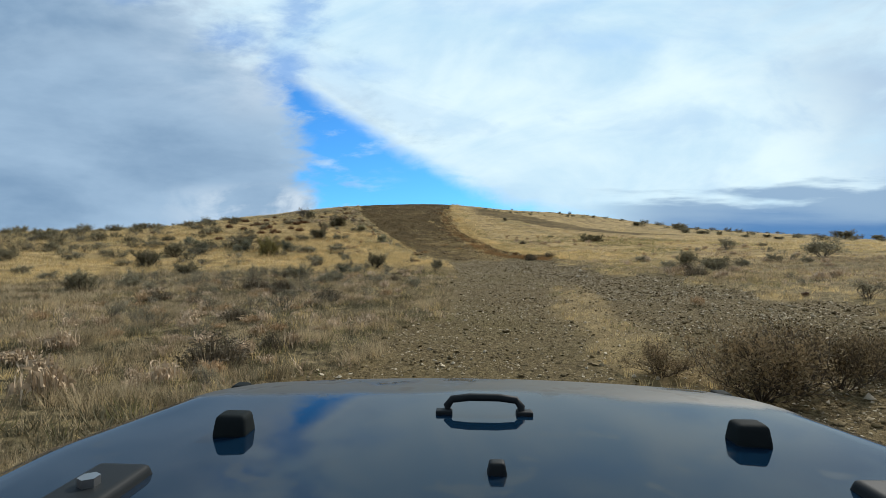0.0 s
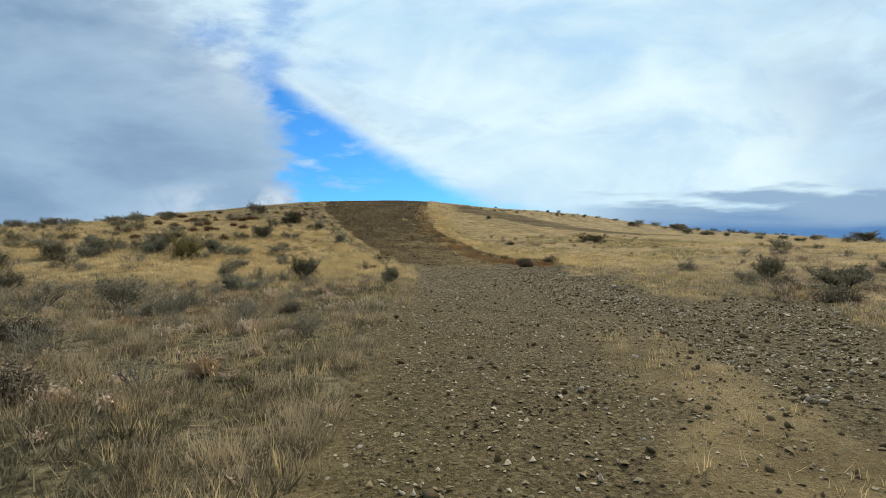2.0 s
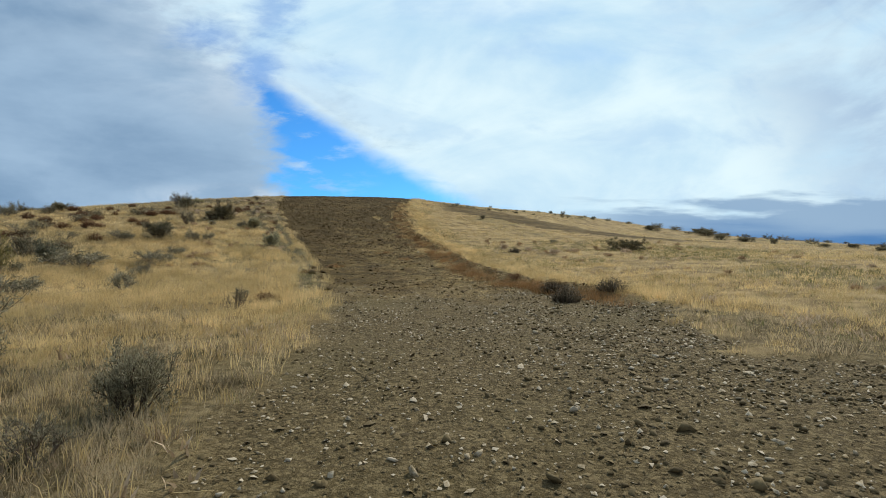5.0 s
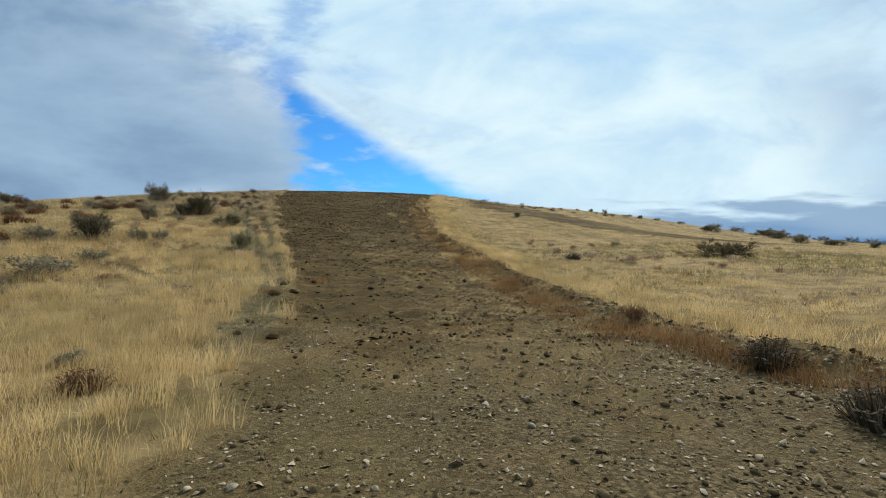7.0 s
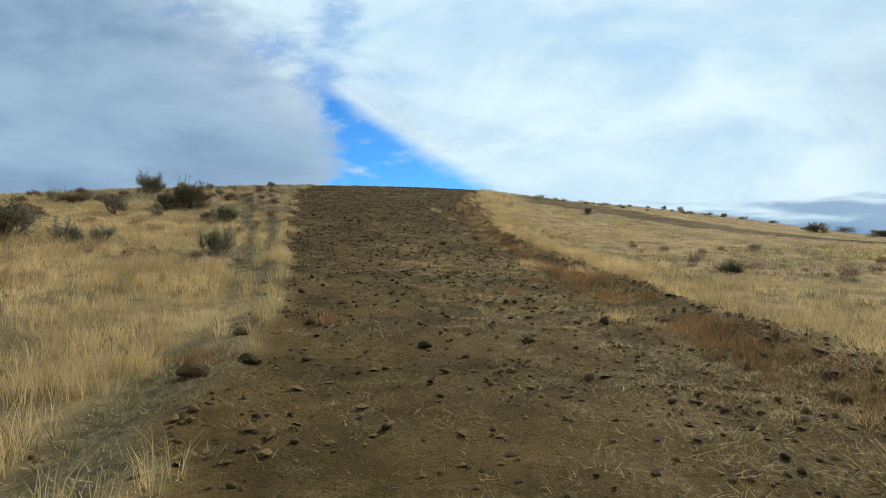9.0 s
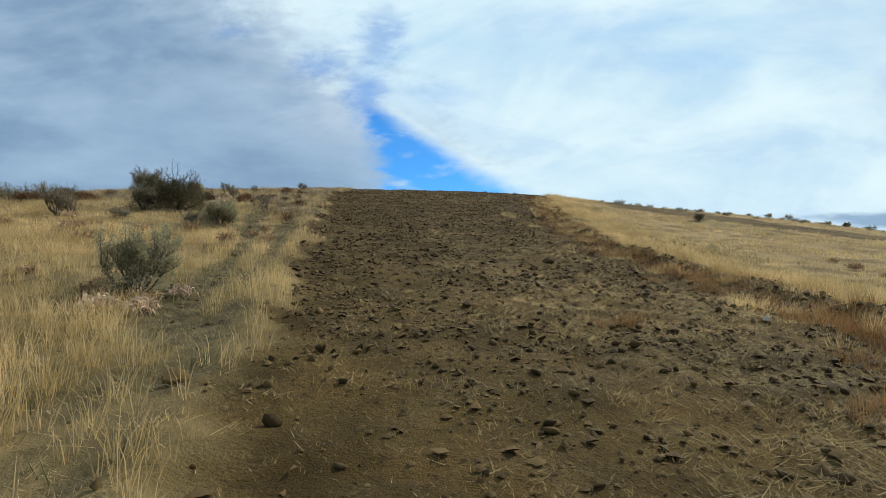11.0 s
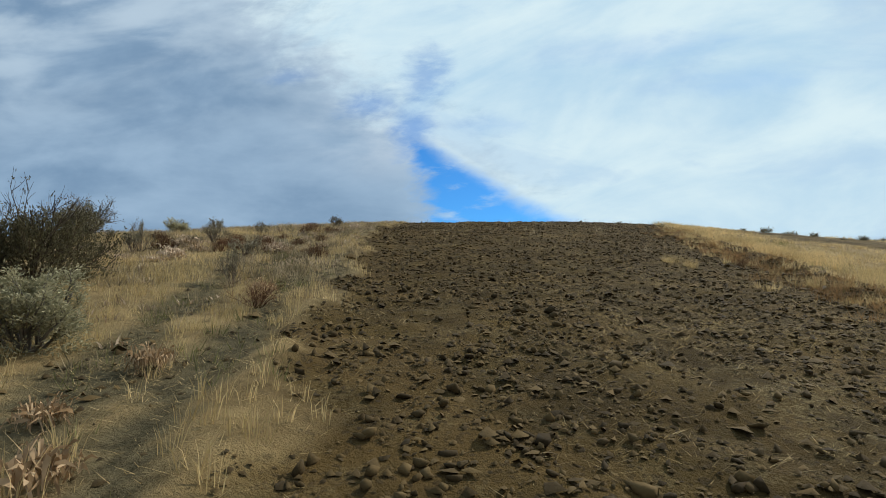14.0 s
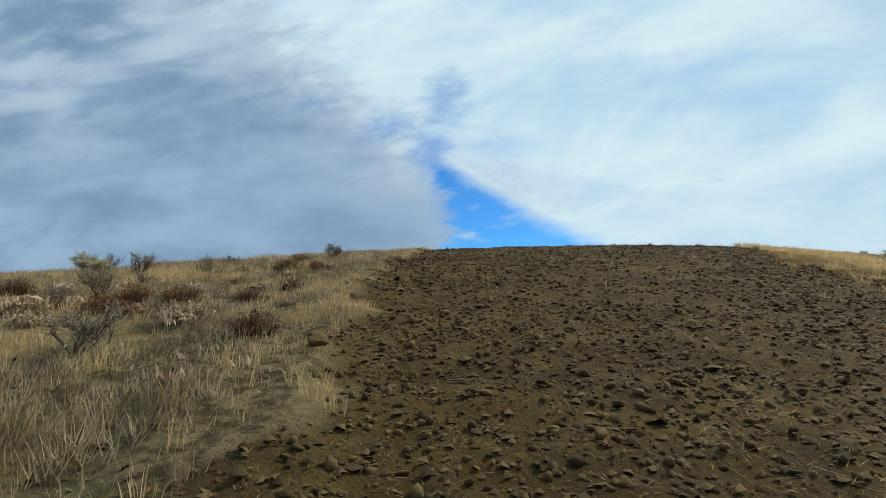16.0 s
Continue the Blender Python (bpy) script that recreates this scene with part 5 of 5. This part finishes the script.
def hood_mesh():
    """A bonnet with a crowned top, a rolled front edge and turned-down sides."""
    us, vs = np.linspace(-1, 1, 61), np.concatenate([np.linspace(0.42, 1.14, 16), np.linspace(1.17, 1.6, 24)])
    verts = [(a * hood_half(y), y, hood_z(a * hood_half(y), y)) for y in vs for a in us]
    n, tris = len(us), []
    for j in range(len(vs) - 1):
        for i in range(n - 1):
            p = j * n + i
            tris += [(p, p + 1, p + n + 1), (p, p + n + 1, p + n)]
    return mesh_of("hood", verts, tris, PAINT, True)


def wheel(car, x, y):
    hub = thing("wheel", "", "")
    for key in ("label", "category"):
        if key in hub:
            del hub[key]
    hub.parent = car
    hub.matrix_basis = Matrix.Translation((x, y, 0.4)) @ Matrix.Rotation(radians(90), 4, "Y")
    rings = [(0.2, 0.1), (0.36, 0.125), (0.4, 0.1), (0.405, 0.0), (0.4, -0.1), (0.36, -0.125), (0.2, -0.1)]
    verts, tris, k = [], [], 40
    for r, h in rings:
        for i in range(k):
            lug = 0.012 if (i % 2 and r > 0.38) else 0.0
            verts.append(((r - lug) * math.cos(2 * math.pi * i / k), (r - lug) * math.sin(2 * math.pi * i / k), h))
    for j in range(len(rings) - 1):
        for i in range(k):
            p, q = j * k + i, j * k + (i + 1) % k
            tris += [(p, q, q + k), (p, q + k, p + k)]
    part("tyre", mesh_of("tyre", verts, tris, RUBBER), hub)
    bm = bmesh.new()
    bmesh.ops.create_cone(bm, cap_ends=True, segments=30, radius1=0.21, radius2=0.21, depth=0.18)
    part("rim", bm_mesh("rim", bm, STEEL, 0.012, False), hub)


def vehicle():
    car = thing("off_road_vehicle", "dusty dark blue off-road vehicle standing on the track", "vehicle")
    car.matrix_basis = Matrix.Translation((0.052, 0.0, -0.012)) @ Matrix.Rotation(radians(-1.9), 4, "Z")
    hood = part("hood", hood_mesh(), car, "glossy dark blue hood with dust and water spots")
    for s in (-1, 1):
        x, y = s * 0.47, 0.93
        part("bump_stop", bm_mesh("bump_stop", block(x - 0.032, x + 0.032, y - 0.028, y + 0.028, hood_z(x, y) - 0.005, hood_z(x, y) + 0.037, (0.84, 0.75)), RUBBER, 0.01), hood, "black rubber bump stop")
        x, y = s * 0.67, 1.42
        part("latch", bm_mesh("latch", block(x - 0.035, x + 0.035, y - 0.05, y + 0.05, 1.14, 1.283, (0.6, 0.5)), RUBBER, 0.01), hood, "black rubber hood latch")
        x, y = s * 0.56, 0.64
        hinge = part("hinge", bm_mesh("hinge", block(x - 0.05, x + 0.05, y - 0.15, y + 0.13, hood_z(x, y) - 0.03, hood_z(x, y) + 0.018, (0.8, 0.9)), PLASTIC, 0.01), hood, "black bolted hinge plate")
        bm = bmesh.new()
        bmesh.ops.create_cone(bm, cap_ends=True, segments=6, radius1=0.014, radius2=0.014, depth=0.016, matrix=Matrix.Translation((x, y + 0.04, hood_z(x, y) + 0.022)))
        part("bolt", bm_mesh("bolt", bm, STEEL, 0.0, False), hinge)
    # grab handle: a bowed bar on two feet
    z = hood_z(0, 1.04)
    pts = [(-0.075, 1.04, z), (-0.076, 1.045, z + 0.014), (-0.066, 1.05, z + 0.026), (-0.03, 1.052, z + 0.03), (0.03, 1.052, z + 0.03), (0.066, 1.05, z + 0.026), (0.076, 1.045, z + 0.014), (0.075, 1.04, z)]
    v, t = tube(pts, [0.008] * 8, 8)
    handle = part("grab_handle", mesh_of("grab_handle", v, t, PLASTIC, True), hood, "black grab handle")
    for s in (-1, 1):
        part("foot", bm_mesh("foot", block(s * 0.082 - 0.017, s * 0.082 + 0.017, 1.028, 1.052, z - 0.006, z + 0.008), PLASTIC, 0.004), handle)
    z = hood_z(0.01, 0.76)
    part("washer_nozzle", bm_mesh("washer_nozzle", block(-0.01, 0.022, 0.75, 0.775, z - 0.005, z + 0.018, (0.7, 0.8)), PLASTIC, 0.005), hood, "black washer nozzle")
    part("grille", bm_mesh("grille", block(-0.6, 0.6, 1.5, 1.58, 0.66, 1.02), PAINT, 0.03), car)
    part("bumper", bm_mesh("bumper", block(-0.8, 0.8, 1.66, 1.84, 0.5, 0.68), PLASTIC, 0.03), car)
    part("body", bm_mesh("body", block(-0.74, 0.74, -2.3, 0.42, 0.5, 1.18), PAINT, 0.05), car)
    part("engine_bay", bm_mesh("engine_bay", block(-0.58, 0.58, 0.4, 1.51, 0.5, 1.1), PAINT, 0.03), car)
    for s in (-1, 1):
        part("fender", bm_mesh("fender", block(s * 0.76 - 0.16, s * 0.76 + 0.16, 0.62, 1.62, 0.86, 0.94, (0.9, 0.9)), PLASTIC, 0.025), car)
        wheel(car, s * 0.76, 1.1)
        wheel(car, s * 0.76, -1.5)
    return car


vehicle()
